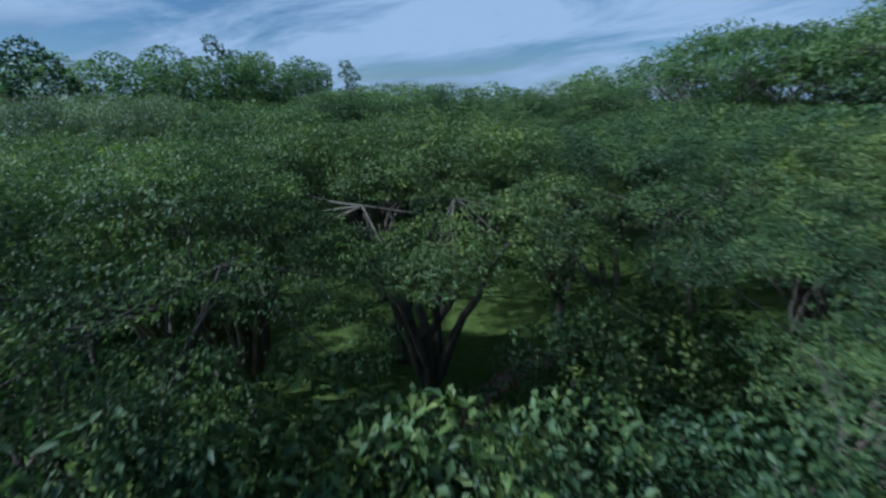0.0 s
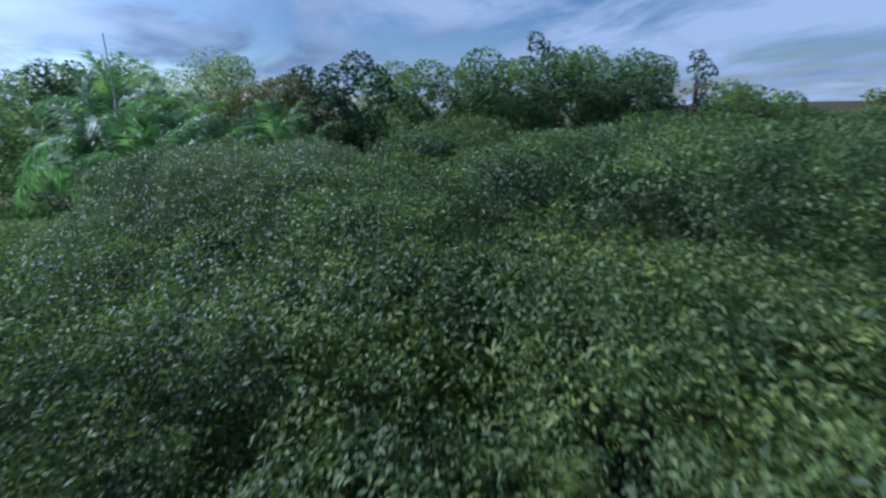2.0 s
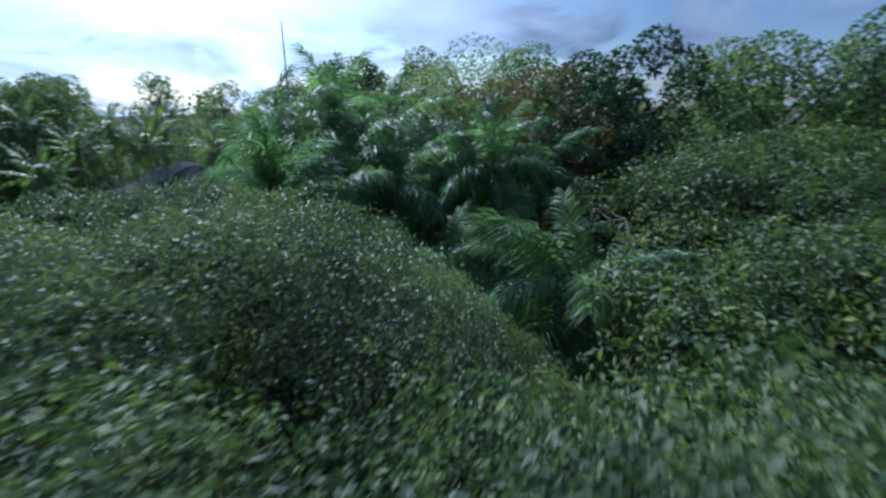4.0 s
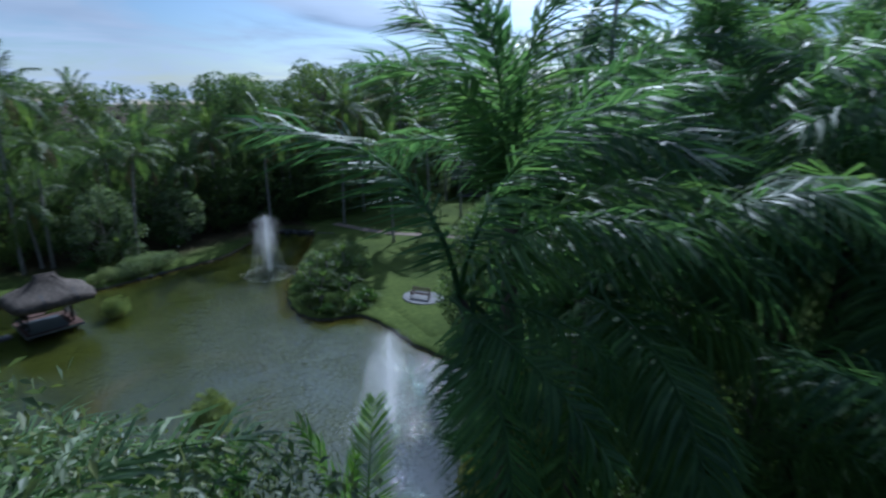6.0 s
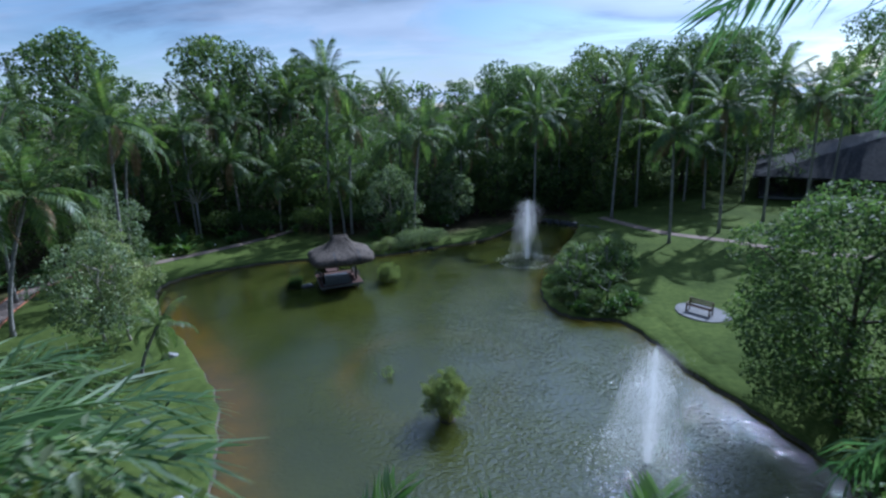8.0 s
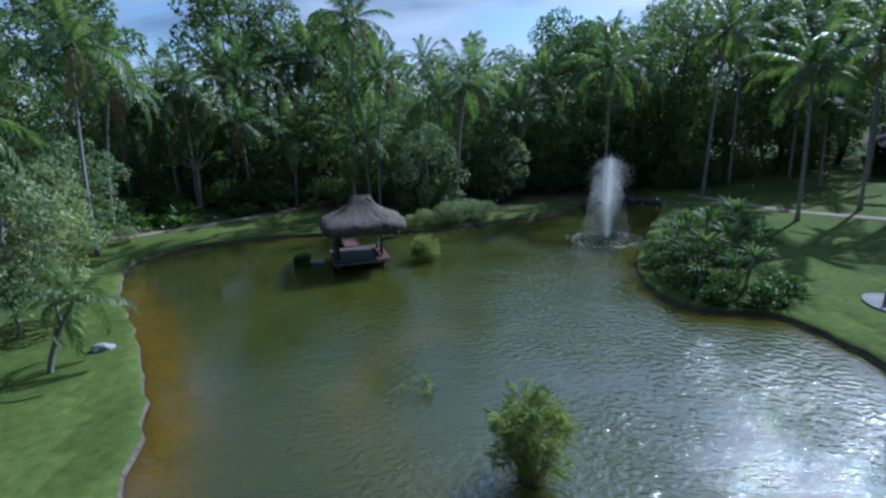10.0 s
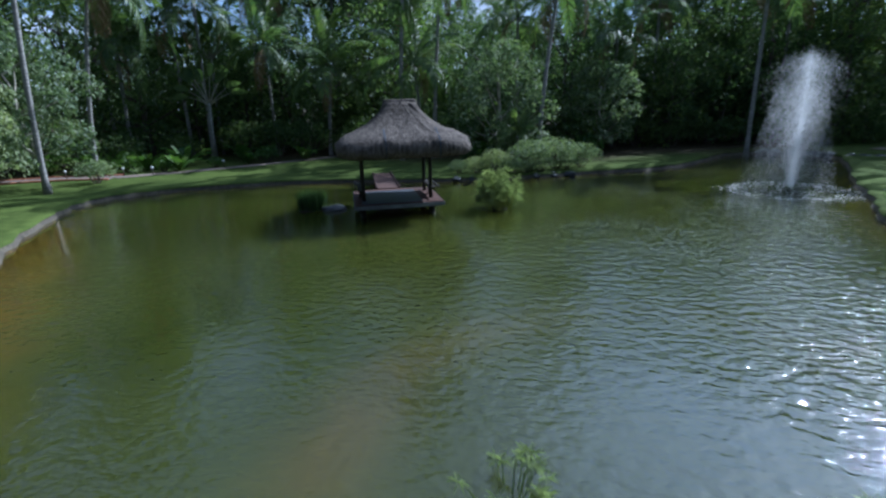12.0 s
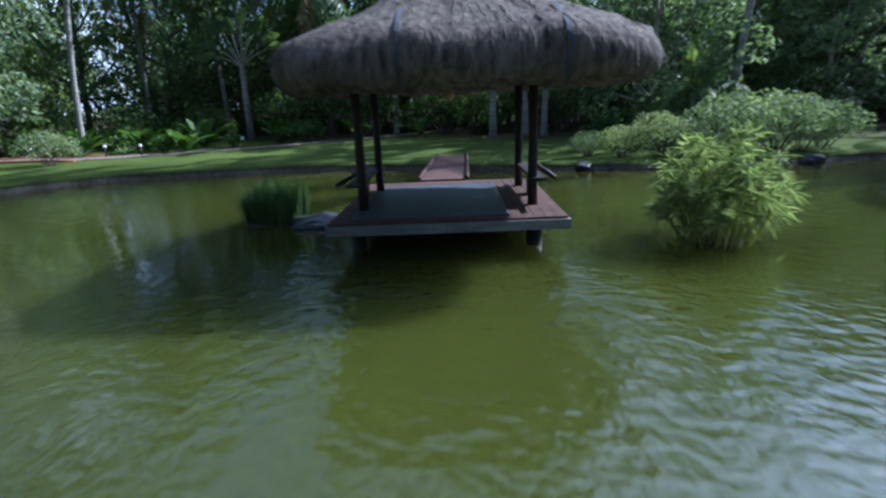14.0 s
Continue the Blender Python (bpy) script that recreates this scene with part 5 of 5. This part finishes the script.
def garden():
    rng = np.random.default_rng(28)
    sh = [shrub(400 + i, 1.4, 1.8, 0.15, 40, L_FOREST) for i in range(3)]
    pale = [shrub(410 + i, 1.7, 2.0, 0.15, 42, L_PALE, "rounded shrub with silvery pale leaves") for i in range(2)]
    bright = [shrub(420 + i, 1.1, 1.3, 0.3, 16, L_BRIGHT, "leafy clump of broad light green leaves") for i in range(2)]
    # planting on the point
    spots = [(18.0, -5.5, 0.6), (19.8, -6.8, 0.7), (18.6, -3.0, 0.9), (20.4, -4.2, 1.0), (20.0, -1.2, 1.0), (21.8, -2.5, 1.2), (22.3, 0.2, 1.1), (20.9, 1.6, 0.9), (24.0, 1.8, 1.3), (24.2, -1.0, 1.2), (22.6, -5.6, 0.7), (23.0, 3.6, 1.2), (18.6, 0.2, 0.7), (25.6, 3.2, 1.2)]
    set_copies(sh, [(x, y, s * (0.9 + 0.35 * rng.random()), rng.random() * 360) for x, y, s in spots])
    set_copies(bright, [(21.2, -7.8, 0.8, 0), (22.6, -7.0, 0.9, 40), (19.0, -7.6, 0.7, 90), (20.6, -2.6, 1.2, 10), (18.2, -1.6, 0.7, 50)])
    # along the north bank
    set_copies(pale, [(5.2, 12.0, 0.95, 0), (6.8, 12.9, 1.0, 60), (3.2, 11.3, 0.72, 110), (2.0, 10.9, 0.55, 180), (0.9, 10.8, 0.45, 30), (8.4, 14.0, 0.8, 200), (4.2, 11.1, 0.5, 40), (5.9, 11.8, 0.52, 90), (7.5, 12.7, 0.5, 140), (5.0, 11.3, 0.4, 10), (4.6, 16.8, 1.3, 130), (-20.9, 6.7, 0.75, 20)])
    set_copies(bright, [(-24.4, 10.0, 0.7, 0), (-22.6, 11.4, 0.8, 50), (-20.4, 12.0, 0.7, 120), (-27.2, 9.0, 0.8, 20), (-17.8, 14.2, 0.6, 200), (-29, 4, 1.2, 10), (9.5, 20.5, 1.2, 10), (-15, 17, 1.0, 150), (-24.4, 13.2, 1.0, 70), (1.1, 15.8, 0.8, 60)])
    row = [(-13.5, 19.5), (-10, 22.2), (-8, 20.4), (-6, 21), (-3, 21.5), (-0.8, 20.5), (9, 22.5), (11.5, 24), (14.2, 25.2), (17, 25.6), (-16, 20.6), (-19.2, 20.4), (-22.6, 17.4), (20, 26.8), (23, 27), (-26.4, 14.4), (-28.4, 11.6), (26.5, 27.5)]
    set_copies(sh, [(x + 0.4 * rng.normal(), y + 0.4 * rng.normal(), 0.9 + 0.9 * rng.random(), rng.random() * 360) for x, y in row])
    # west lawn and the south-east corner
    set_copies(sh, [(-11.6, -17.0, 0.9, 0), (-10.2, -18.6, 0.8, 90), (-13.0, -15.2, 1.0, 30), (-15, -19, 1.3, 10), (-18, -16, 1.4, 60), (27.5, -20.5, 1.1, 0), (28.2, -17.6, 1.0, 80), (26.6, -27.0, 1.1, 40)])
    retire(sh + pale + bright)
    slim = broad_tree(430, 2.6, 8.0, 0.24, 26, L_PALE, 0.22, 22, "slender lawn tree with small pale green leaves", M_PALE_BARK, "lawn_tree")
    set_copies([slim], [(-22.0, 4.8, 1.1, 200), (-14.4, -10.8, 1.0, 0), (-19.5, -1.4, 0.95, 70), (-13.2, -9.4, 0.85, 160)])
    right = broad_tree(440, 4.2, 8.6, 0.17, 58, L_FOREST, 0.12, 30, "broad leafy tree beside the pond", None, "lawn_tree")
    set_copies([right], [(26.8, -22.0, 1.32, 0), (31.5, -25.5, 1.2, 100)])
    frangi = broad_tree(445, 2.5, 5.6, 0.19, 30, L_PALE, 0.12, 30, "low branching tree with pale leaves on the bank", M_PALE_BARK, "lawn_tree")
    set_copies([frangi], [(3.0, 17.8, 1.5, 50), (10.6, 22.4, 1.25, 120)])
    retire([frangi])
    gold = shrub(450, 2.3, 5.6, 0.22, 60, L_GOLD, "tall clump of golden bamboo", "golden_bamboo", "bamboo")
    set_copies([gold], [(13.3, -38.7, 1.98, 0)], wide=0.4)
    retire([slim, right, gold])


garden()


def strap_plants():
    spiky = strap_mesh(1, 34, 1.0, 0.07, 0.45, "leaf_rosette", L_FOREST, 1.0)
    broad = strap_mesh(2, 12, 1.9, 0.42, 0.5, "leaf_rosette", L_BRIGHT, 1.0)
    agave = strap_mesh(3, 26, 0.75, 0.10, 0.25, "leaf_rosette", L_PALE, 0.9)

    def stand(name, label, mesh, x, y, s, turn, group):
        e = thing(name, x, y, ground_at(x, y), label, "plant", group, turn, s)
        put("leaf_rosette", mesh, e)

    rng = np.random.default_rng(44)
    for x, y, s in ((18.2, -6.9, 1.0), (19.2, -8.0, 0.9), (20.6, -8.3, 1.1), (22.0, -8.2, 1.0), (17.8, -4.4, 1.2), (18.4, -1.6, 1.3), (19.6, 1.4, 1.3), (21.0, -5.6, 2.0), (22.6, -1.4, 2.4), (19.6, -3.8, 2.2), (23.4, -6.8, 1.2), (21.6, 3.8, 1.4)):
        stand("spiky_plant", "arching clump of narrow green strap leaves", spiky, x, y, s, rng.random() * 360, "strap plants")
    for x, y, s in ((-22.0, 12.4, 1.2), (-23.6, 10.2, 1.0), (-19.6, 12.6, 1.1), (-25.6, 11.6, 1.3), (-16.2, 16.0, 0.9), (-27.6, 10.0, 1.4), (-21.0, 15.2, 1.5), (-9.2, 19.6, 1.0), (-5.0, 20.0, 1.1), (1.4, 18.6, 1.2), (9.4, 21.6, 1.1), (-31, 2.6, 1.4), (-30, -3, 1.3), (-29.4, -10, 1.3), (20.8, -3.0, 1.5), (22.6, 1.0, 1.4), (-12.6, 18.2, 1.1), (-18.2, 18.6, 1.3), (-26.2, 16.6, 1.6)):
        stand("banana_plant", "clump of broad light green banana-like leaves", broad, x, y, s, rng.random() * 360, "broad-leaved plants")
    for x, y, s in ((-23.0, 9.4, 1.0), (-24.6, 9.6, 1.1), (-21.4, 10.6, 0.9), (0.4, 12.2, 0.8), (2.2, 13.0, 0.9), (7.4, 16.4, 0.9), (-12.4, -16.2, 1.1), (-10.6, -16.0, 0.9), (27.8, -22.6, 1.0)):
        stand("rosette_plant", "pale green rosette of stiff leaves", agave, x, y, s, rng.random() * 360, "strap plants")
    for x, y, h, s in ((19.4, -4.6, 2.2, 1.5), (20.8, -3.0, 3.0, 1.6), (19.2, -1.8, 2.4, 1.4), (21.4, -5.8, 1.7, 1.4), (22.8, -1.6, 3.1, 1.7), (20.6, 0.6, 2.3, 1.5), (23.4, 1.2, 2.8, 1.5), (18.9, -6.2, 1.2, 1.2)):
        e = thing("screw_pine", x, y, ground_at(x, y), "screw pine with spiky leaf heads on a bare stem", "plant", "strap plants", rng.random() * 360)
        b = Bag()
        b.tube([(0, 0, -0.2), (0.1, 0.05, h * 0.6), (0.25, 0.1, h)], [0.09, 0.07, 0.06], 7)
        part("stem", b, M_PALM_BARK, e, "", True)
        put("leaf_rosette", spiky, e, Matrix.Translation((0.25, 0.1, h - 0.05)) @ Matrix.Scale(s, 4))
        b = Bag()
        b.tube([(0.08, 0.04, h * 0.45), (-0.4, -0.2, h * 0.65), (-0.6, -0.3, h * 0.8)], [0.05, 0.045, 0.04], 6)
        part("side_stem", b, M_PALM_BARK, e, "", True)
        put("leaf_rosette", spiky, e, Matrix.Translation((-0.6, -0.3, h * 0.8 - 0.05)) @ Matrix.Scale(s * 0.8, 4))
    # fan-shaped traveller palms at the wood's edge
    for x, y, h, s in ((-20.6, 18.6, 4.6, 1.0), (-22.6, 22.8, 8.4, 1.1)):
        e = thing("traveller_palm", x, y, ground_at(x, y), "fan-shaped palm with pale stalks beside the lawn", "palm", "fan palms", 10)
        b = Bag()
        b.tube([(0, 0, -0.2), (0, 0, h * 0.5), (0.1, 0, h)], [0.16, 0.13, 0.12], 9)
        part("trunk", b, M_PALM_BARK, e, "", True)
        for k in range(11):
            a = radians(-68 + 13.5 * k + rng.normal() * 5)
            L = 2.0 * s * (0.75 + 0.4 * rng.random())
            st = Bag()
            st.tube([(0.1, 0, h - 0.2), (0.1 + math.sin(a) * L * 0.5, 0.05 * (k % 2), h + math.cos(a) * L * 0.5), (0.1 + math.sin(a) * L, 0.1 * (k % 2), h + math.cos(a) * L)], [0.07, 0.035, 0.02], 5)
            p = part("stalk", st, M_PALE_STALK, e, "pale whitish leaf stalk")
            lf = Bag()
            c0 = np.array([0.1 + math.sin(a) * L, 0.1 * (k % 2), h + math.cos(a) * L])
            d = np.array([math.sin(a), 0, math.cos(a)])
            sd = np.array([math.cos(a), 0.25, -math.sin(a)])
            t = np.linspace(0, 1, 5)
            w = 0.28 * np.sin(math.pi * np.clip(0.1 + 0.85 * t, 0, 1))
            c = c0 + d * (t * 1.5 * s)[:, None] - np.array([0, 0, 0.5])[None] * (t**2)[:, None]
            v = np.stack([c + sd * w[:, None], c + (0, 0.05, 0), c - sd * w[:, None]], 1).reshape(-1, 3)
            q = []
            for i in range(4):
                o = i * 3
                q += [(o, o + 1, o + 4, o + 3), (o + 1, o + 2, o + 5, o + 4)]
            lf.add(v, q)
            part("blade", lf, L_FOREST, p)


M_PALE_STALK = plain("pale_stalk", (0.20, 0.19, 0.13), (0.40, 0.37, 0.29), 5.0, 0.6, 0.2, 0.01)
strap_plants()


# ---- plants in the water ----
def papyrus(x, y, h, r, stems, seed, label, pot=True, low=0.25, foot_r=0.55):
    rng = np.random.default_rng(seed)
    e = thing("papyrus_clump", x, y, 0.0, label, "water plant", "water plants")
    st, tuft = Bag(), Bag()
    for i in range(stems):
        a, rr = rng.random() * 6.283, r * math.sqrt(rng.random())
        hh = h * (low + (1 - low) * rng.random() ** 0.8) * (1 - 0.35 * (rr / r) ** 2) * (0.82 + 0.3 * math.sin(a * 2 + seed) ** 2)
        foot = np.array([math.cos(a) * rr * foot_r, math.sin(a) * rr * foot_r, -0.1])
        tip = np.array([math.cos(a) * rr * 1.05, math.sin(a) * rr * 1.05, hh])
        st.tube(bent(foot, tip, 0.05, rng, 4, 0.03), [0.012, 0.011, 0.009, 0.006], 3, False)
        k = 24
        d = unit(rng.normal(size=(k, 3)) + np.array([math.cos(a) * 0.35, math.sin(a) * 0.35, 0.1]))
        L = (0.18 + 0.24 * rng.random(k))[:, None] * (h / 1.8) ** 0.5
        sd = unit(np.cross(d, rng.normal(size=(k, 3)))) * 0.0062
        end = tip + d * L - np.array([0, 0, 0.16]) * L
        mid = tip + d * L * 0.55
        v = np.stack([np.broadcast_to(tip, (k, 3)), mid - sd, end, mid + sd], 1).reshape(-1, 3)
        j = np.arange(k)[:, None] * 4
        tuft.add(v, None, np.vstack([j + np.array([0, 1, 2]), j + np.array([0, 2, 3])]))
    part("stem", st, L_REED, e)["kind"] = "stuff"
    part("foliage", tuft, L_REED, e, "feathery pale green leaf tufts")["kind"] = "stuff"
    if pot:
        b = Bag()
        b.tube([(0, 0, -0.6), (0, 0, -0.05), (0, 0, 0.12)], [r * 0.42, r * 0.44, r * 0.36], 14)
        part("root_mound", b, M_SOIL, e, "dark root mound")
    return e


papyrus(3.9, 1.7, 1.62, 0.90, 150, 1, "feathery papyrus clump growing beside the pavilion")
papyrus(8.6, -19.6, 2.5, 1.05, 150, 2, "tall papyrus tuft on a dark root mound", True, 0.55, 0.3)
papyrus(5.0, -15.1, 0.5, 0.55, 16, 3, "low sparse papyrus just above the water", False)
papyrus(8.7, -15.4, 0.65, 0.5, 18, 4, "low sparse papyrus just above the water", False)


def grass_tuft(x, y, h, r, count, seed):
    rng = np.random.default_rng(seed)
    e = thing("reed_clump", x, y, 0.0, "square clump of dark green reeds in the water", "water plant", "water plants")
    b = Bag()
    n = count
    p = np.column_stack([(rng.random((n, 2)) - 0.5) * 2 * r, np.full(n, -0.1)])
    L = h * (0.65 + 0.4 * rng.random(n))
    lean = np.column_stack([p[:, 0] * 0.12, p[:, 1] * 0.12, L]) + rng.normal(size=(n, 3)) * 0.07
    sd = unit(np.cross(lean, rng.normal(size=(n, 3)))) * 0.012
    v = np.stack([p - sd, p + sd, p + lean * 0.6 + sd, p + lean * 0.6 - sd, p + lean], 1).reshape(-1, 3)
    i = np.arange(n)[:, None] * 5
    b.add(v, i + np.array([0, 1, 2, 3]), i + np.array([3, 2, 4]))
    part("blade_mass", b, L_FOREST, e)
    m = Bag()
    m.box((0, 0, -0.15), (r * 2.0, r * 2.0, 0.4), 0.2)
    part("planter", m, M_SOIL, e, "dark sunken planter")


grass_tuft(-4.55, 1.3, 1.0, 0.48, 1500, 3)


def rock(x, y, z, sx, sy, sz, seed, label, turn=0.0, group="rocks", mat=None):
    rng = np.random.default_rng(seed)
    bm = bmesh.new()
    bmesh.ops.create_icosphere(bm, subdivisions=3, radius=1)
    for v in bm.verts:
        d = noise.noise(v.co * 1.3 + Vector((seed * 3.1, 0, 0))) * 0.35 + noise.noise(v.co * 4 + Vector((seed, 5, 0))) * 0.1
        v.co = v.co * (1 + d)
        v.co.x *= sx
        v.co.y *= sy
        v.co.z *= sz
    me = bpy.data.meshes.new("rock")
    bm.to_mesh(me)
    bm.free()
    me.materials.append(mat or M_WETROCK)
    ob = put("rock", me, None, pose(x, y, z, 0, 0, turn))
    tagged(ob, label, "rock", group)


M_WETROCK = plain("wet_rock", (0.014, 0.016, 0.019), (0.045, 0.05, 0.056), 4.0, 0.5, 0.5, 0.03)
rock(-3.55, 1.35, 0.03, 0.62, 0.5, 0.17, 1, "flat dark stone slab awash beside the reeds", 20)
rock(-9.2, -12.1, 0.42, 0.45, 0.3, 0.22, 2, "pale grey boulder lying on the lawn", 30, mat=M_STONE)
rock(-2.6, -25.0, 0.4, 0.4, 0.3, 0.22, 3, "pale grey boulder lying on the lawn", 70, mat=M_STONE)
for k in range(9):
    rock(22.8 + k * 0.62, 22.6 - k * 0.55 - 0.9 * (k > 5), 0.12, 0.5 + 0.15 * (k % 3), 0.42, 0.32, 10 + k, "dark boulder at the edge of the pond", k * 40)
for k in range(8):
    rock(0.9 + k * 0.95, 9.75 + 0.30 * k, 0.08, 0.32 + 0.1 * (k % 3), 0.28, 0.2, 30 + k, "dark boulder at the edge of the pond", k * 50)


# ---- paths, pad and bench ----
def ribbon(name, pts, width, mat, lift, label, kerb=0.0):
    p = np.array(pts, float)
    t = np.linspace(0, len(p) - 1, (len(p) - 1) * 6 + 1)
    q = np.stack([np.interp(t, np.arange(len(p)), p[:, i]) for i in range(2)], 1)
    for _ in range(3):
        q[1:-1] = (q[:-2] + 2 * q[1:-1] + q[2:]) / 4
    tan = unit(np.gradient(q, axis=0))
    nor = np.stack([-tan[:, 1], tan[:, 0]], 1)
    w = width * (1 + 0.06 * np.sin(np.arange(len(q)) * 1.3))
    offs = np.linspace(-0.5, 0.5, 5)
    rows = []
    for o in offs:
        xy = q + nor * (w * o)[:, None]
        rows.append(np.column_stack([xy, land(shore_dist(xy), xy[:, 0], xy[:, 1]) + lift]))
    n = len(q)
    b = Bag()
    i = np.arange(n - 1)
    b.add(np.vstack(rows), np.vstack([np.stack([k * n + i, k * n + i + 1, (k + 1) * n + i + 1, (k + 1) * n + i], 1) for k in range(4)]))
    ob = put(name, b.mesh(name, mat, True))
    tagged(ob, label, "path", kind="structure")
    if kerb:
        for sgn in (-1, 1):
            kb = Bag()
            xy = q + nor * (w * 0.5 * sgn)[:, None]
            z = land(shore_dist(xy), xy[:, 0], xy[:, 1])
            kb.tube(np.column_stack([xy, z + 0.03]), 0.09, 5)
            put("kerb", kb.mesh("kerb", M_KERB), ob)
    return ob


ribbon("path_west", [(-23.0, -14.0), (-24.6, -9.0), (-26.8, -4.6), (-28.8, 1.6), (-28.6, 5.4), (-25.5, 8.0), (-21.6, 9.0)], 1.9, M_PATH, 0.03, "curving reddish garden path with brick kerbs", 1)
ribbon("path_north", [(-21.6, 9.0), (-18.0, 12.2), (-14.6, 15.4), (-10.5, 20.0), (-8.5, 24.0)], 1.2, M_PATH, 0.03, "narrow worn dirt path along the lawn")
ribbon("path_east", [(30.0, 22.0), (32.4, 16.0), (34.8, 12.0), (38.6, 8.4), (42.0, 3.8), (47.2, 0.8), (56, -3)], 1.3, M_PATH, 0.03, "pale curving garden path")
ribbon("path_orchard", [(-26, -36), (-18.5, -44.5), (-13.2, -52.4), (-11.6, -55.2), (-12.6, -61.0), (-16, -68)], 1.2, M_PATH, 0.03, "garden path with red brick kerbs below the trees", 1)


def bench_pad():
    b = Bag()
    n = 36
    a = np.arange(n) / n * 6.2832
    c, s = math.cos(radians(-52)), math.sin(radians(-52))
    rx = 1.9 * (1 + 0.05 * np.sin(a * 3))
    x, y = np.cos(a) * rx, np.sin(a) * 1.5
    X, Y = 27.2 + x * c - y * s, -9.0 + x * s + y * c
    z = ground_at(27.2, -9.0) + 0.05
    v = np.vstack([np.column_stack([X, Y, np.full(n, z)]), np.column_stack([X, Y, np.full(n, z - 0.2)]), [[27.2, -9.0, z]]])
    i = np.arange(n)
    j = (i + 1) % n
    b.add(v, np.stack([n + i, n + j, j, i], 1), np.stack([i, j, np.full(n, 2 * n)], 1))
    b.flat = True
    tagged(put("bench_pad", b.mesh("bench_pad", M_CONC)), "oval pale concrete pad set in the lawn", "pad", kind="structure")
    e = thing("garden_bench", 26.9, -9.1, z, "dark wooden garden bench on a concrete pad", "bench", "", 128)
    for k in range(5):
        t = Bag()
        t.box((0, -0.22 + 0.1 * k, 0.44), (1.7, 0.085, 0.03))
        part("seat_slat", t, M_BENCH, e)
    for k in range(3):
        t = Bag()
        t.box((0, -0.30 - 0.03 * k, 0.58 + 0.14 * k), (1.7, 0.03, 0.09))
        part("back_slat", t, M_BENCH, e)
    for x in (-0.8, 0.8):
        for y, h in ((-0.28, 0.92), (0.2, 0.62)):
            t = Bag()
            t.box((x, y, h / 2), (0.08, 0.08, h))
            part("leg", t, M_BENCH, e)
        t = Bag()
        t.box((x, -0.03, 0.63), (0.09, 0.6, 0.045))
        part("armrest", t, M_BENCH, e)


M_BENCH = plain("bench_wood", (0.05, 0.025, 0.016), (0.12, 0.06, 0.04), 9.0, 0.6, 0.3, 0.006)
bench_pad()


def open_hall():
    """The low open-sided hall with a wide dark hipped roof."""
    e = thing("garden_hall", 73, 30.6, ground_at(73, 30.6), "low open-sided garden hall with a wide dark hipped roof", "building", "", 56)
    W, D, h, t = 14.0, 15.0, 3.2, 8.2
    b = Bag()
    v = [(-W, -D, h), (W, -D, h), (W, D, h), (-W, D, h), (-W + 8, 0, t), (W - 8, 0, t)]
    v += [(x * 0.985, y * 0.985, z - 0.25) for x, y, z in v]
    b.add(v, [(0, 1, 5, 4), (2, 3, 4, 5), (6, 10, 11, 7), (8, 11, 10, 9), (0, 6, 7, 1), (1, 7, 8, 2), (2, 8, 9, 3), (3, 9, 6, 0)], [(1, 2, 5), (3, 0, 4), (7, 11, 8), (9, 10, 6)])
    b.flat = True
    part("roof", b, M_ROOF, e, "dark slate-coloured roof")
    b = Bag()
    b.box((0, 0, 0.1), (2 * W - 2, 2 * D - 2, 0.3))
    part("floor_slab", b, M_CONC, e)
    b = Bag()
    b.box((0, D - 2.0, 1.6), (2 * W - 6, 0.25, 3.0))
    part("back_wall", b, M_DARKWOOD, e)
    for x in np.linspace(-W + 1, W - 1, 7):
        for y in (-D + 1, D - 1):
            b = Bag()
            b.tube([(x, y, 0), (x, y, h + 0.1)], [0.14, 0.14], 8)
            part("column", b, M_DARKWOOD, e)
    for k in range(6):
        b = Bag()
        b.box((-10 + 4 * k, -3.5, 0.62), (2.0, 0.9, 0.75), 0.0, 0.96)
        part("table", b, M_CONC, e, "pale cloth-covered table")


open_hall()


def garden_lamp(x, y):
    z = ground_at(x, y)
    e = thing("path_lamp", x, y, z, "small white globe lamp on a short post", "lamp", "path lamps")
    b = Bag()
    b.tube([(0, 0, 0), (0, 0, 0.42)], [0.03, 0.025], 8)
    part("post", b, M_DARKWOOD, e)
    b = Bag()
    k = np.linspace(0, math.pi, 7)
    b.tube([(0, 0, 0.42 + 0.08 - 0.08 * math.cos(q)) for q in k], [0.012 + 0.08 * math.sin(q) for q in k], 12)
    part("globe", b, M_GLOBE, e, "white glass globe", True)


M_GLOBE = plain("white_globe", (0.7, 0.7, 0.7), (0.82, 0.82, 0.82), 3.0, 0.3, 0.05, 0.001)
for lx, ly in ((-21.8, 9.9), (-20.0, 10.4), (-24.6, 8.2), (-17.0, 14.0), (9.8, 19.0)):
    garden_lamp(lx, ly)


def mast():
    e = thing("radio_mast", 16.4, -37.6, 0.8, "thin tall mast rising over the trees", "mast")
    b = Bag()
    b.tube([(0, 0, 0), (0, 0, 14), (0, 0, 22.2)], [0.09, 0.07, 0.03], 6)
    part("pole", b, M_STONE, e)


mast()
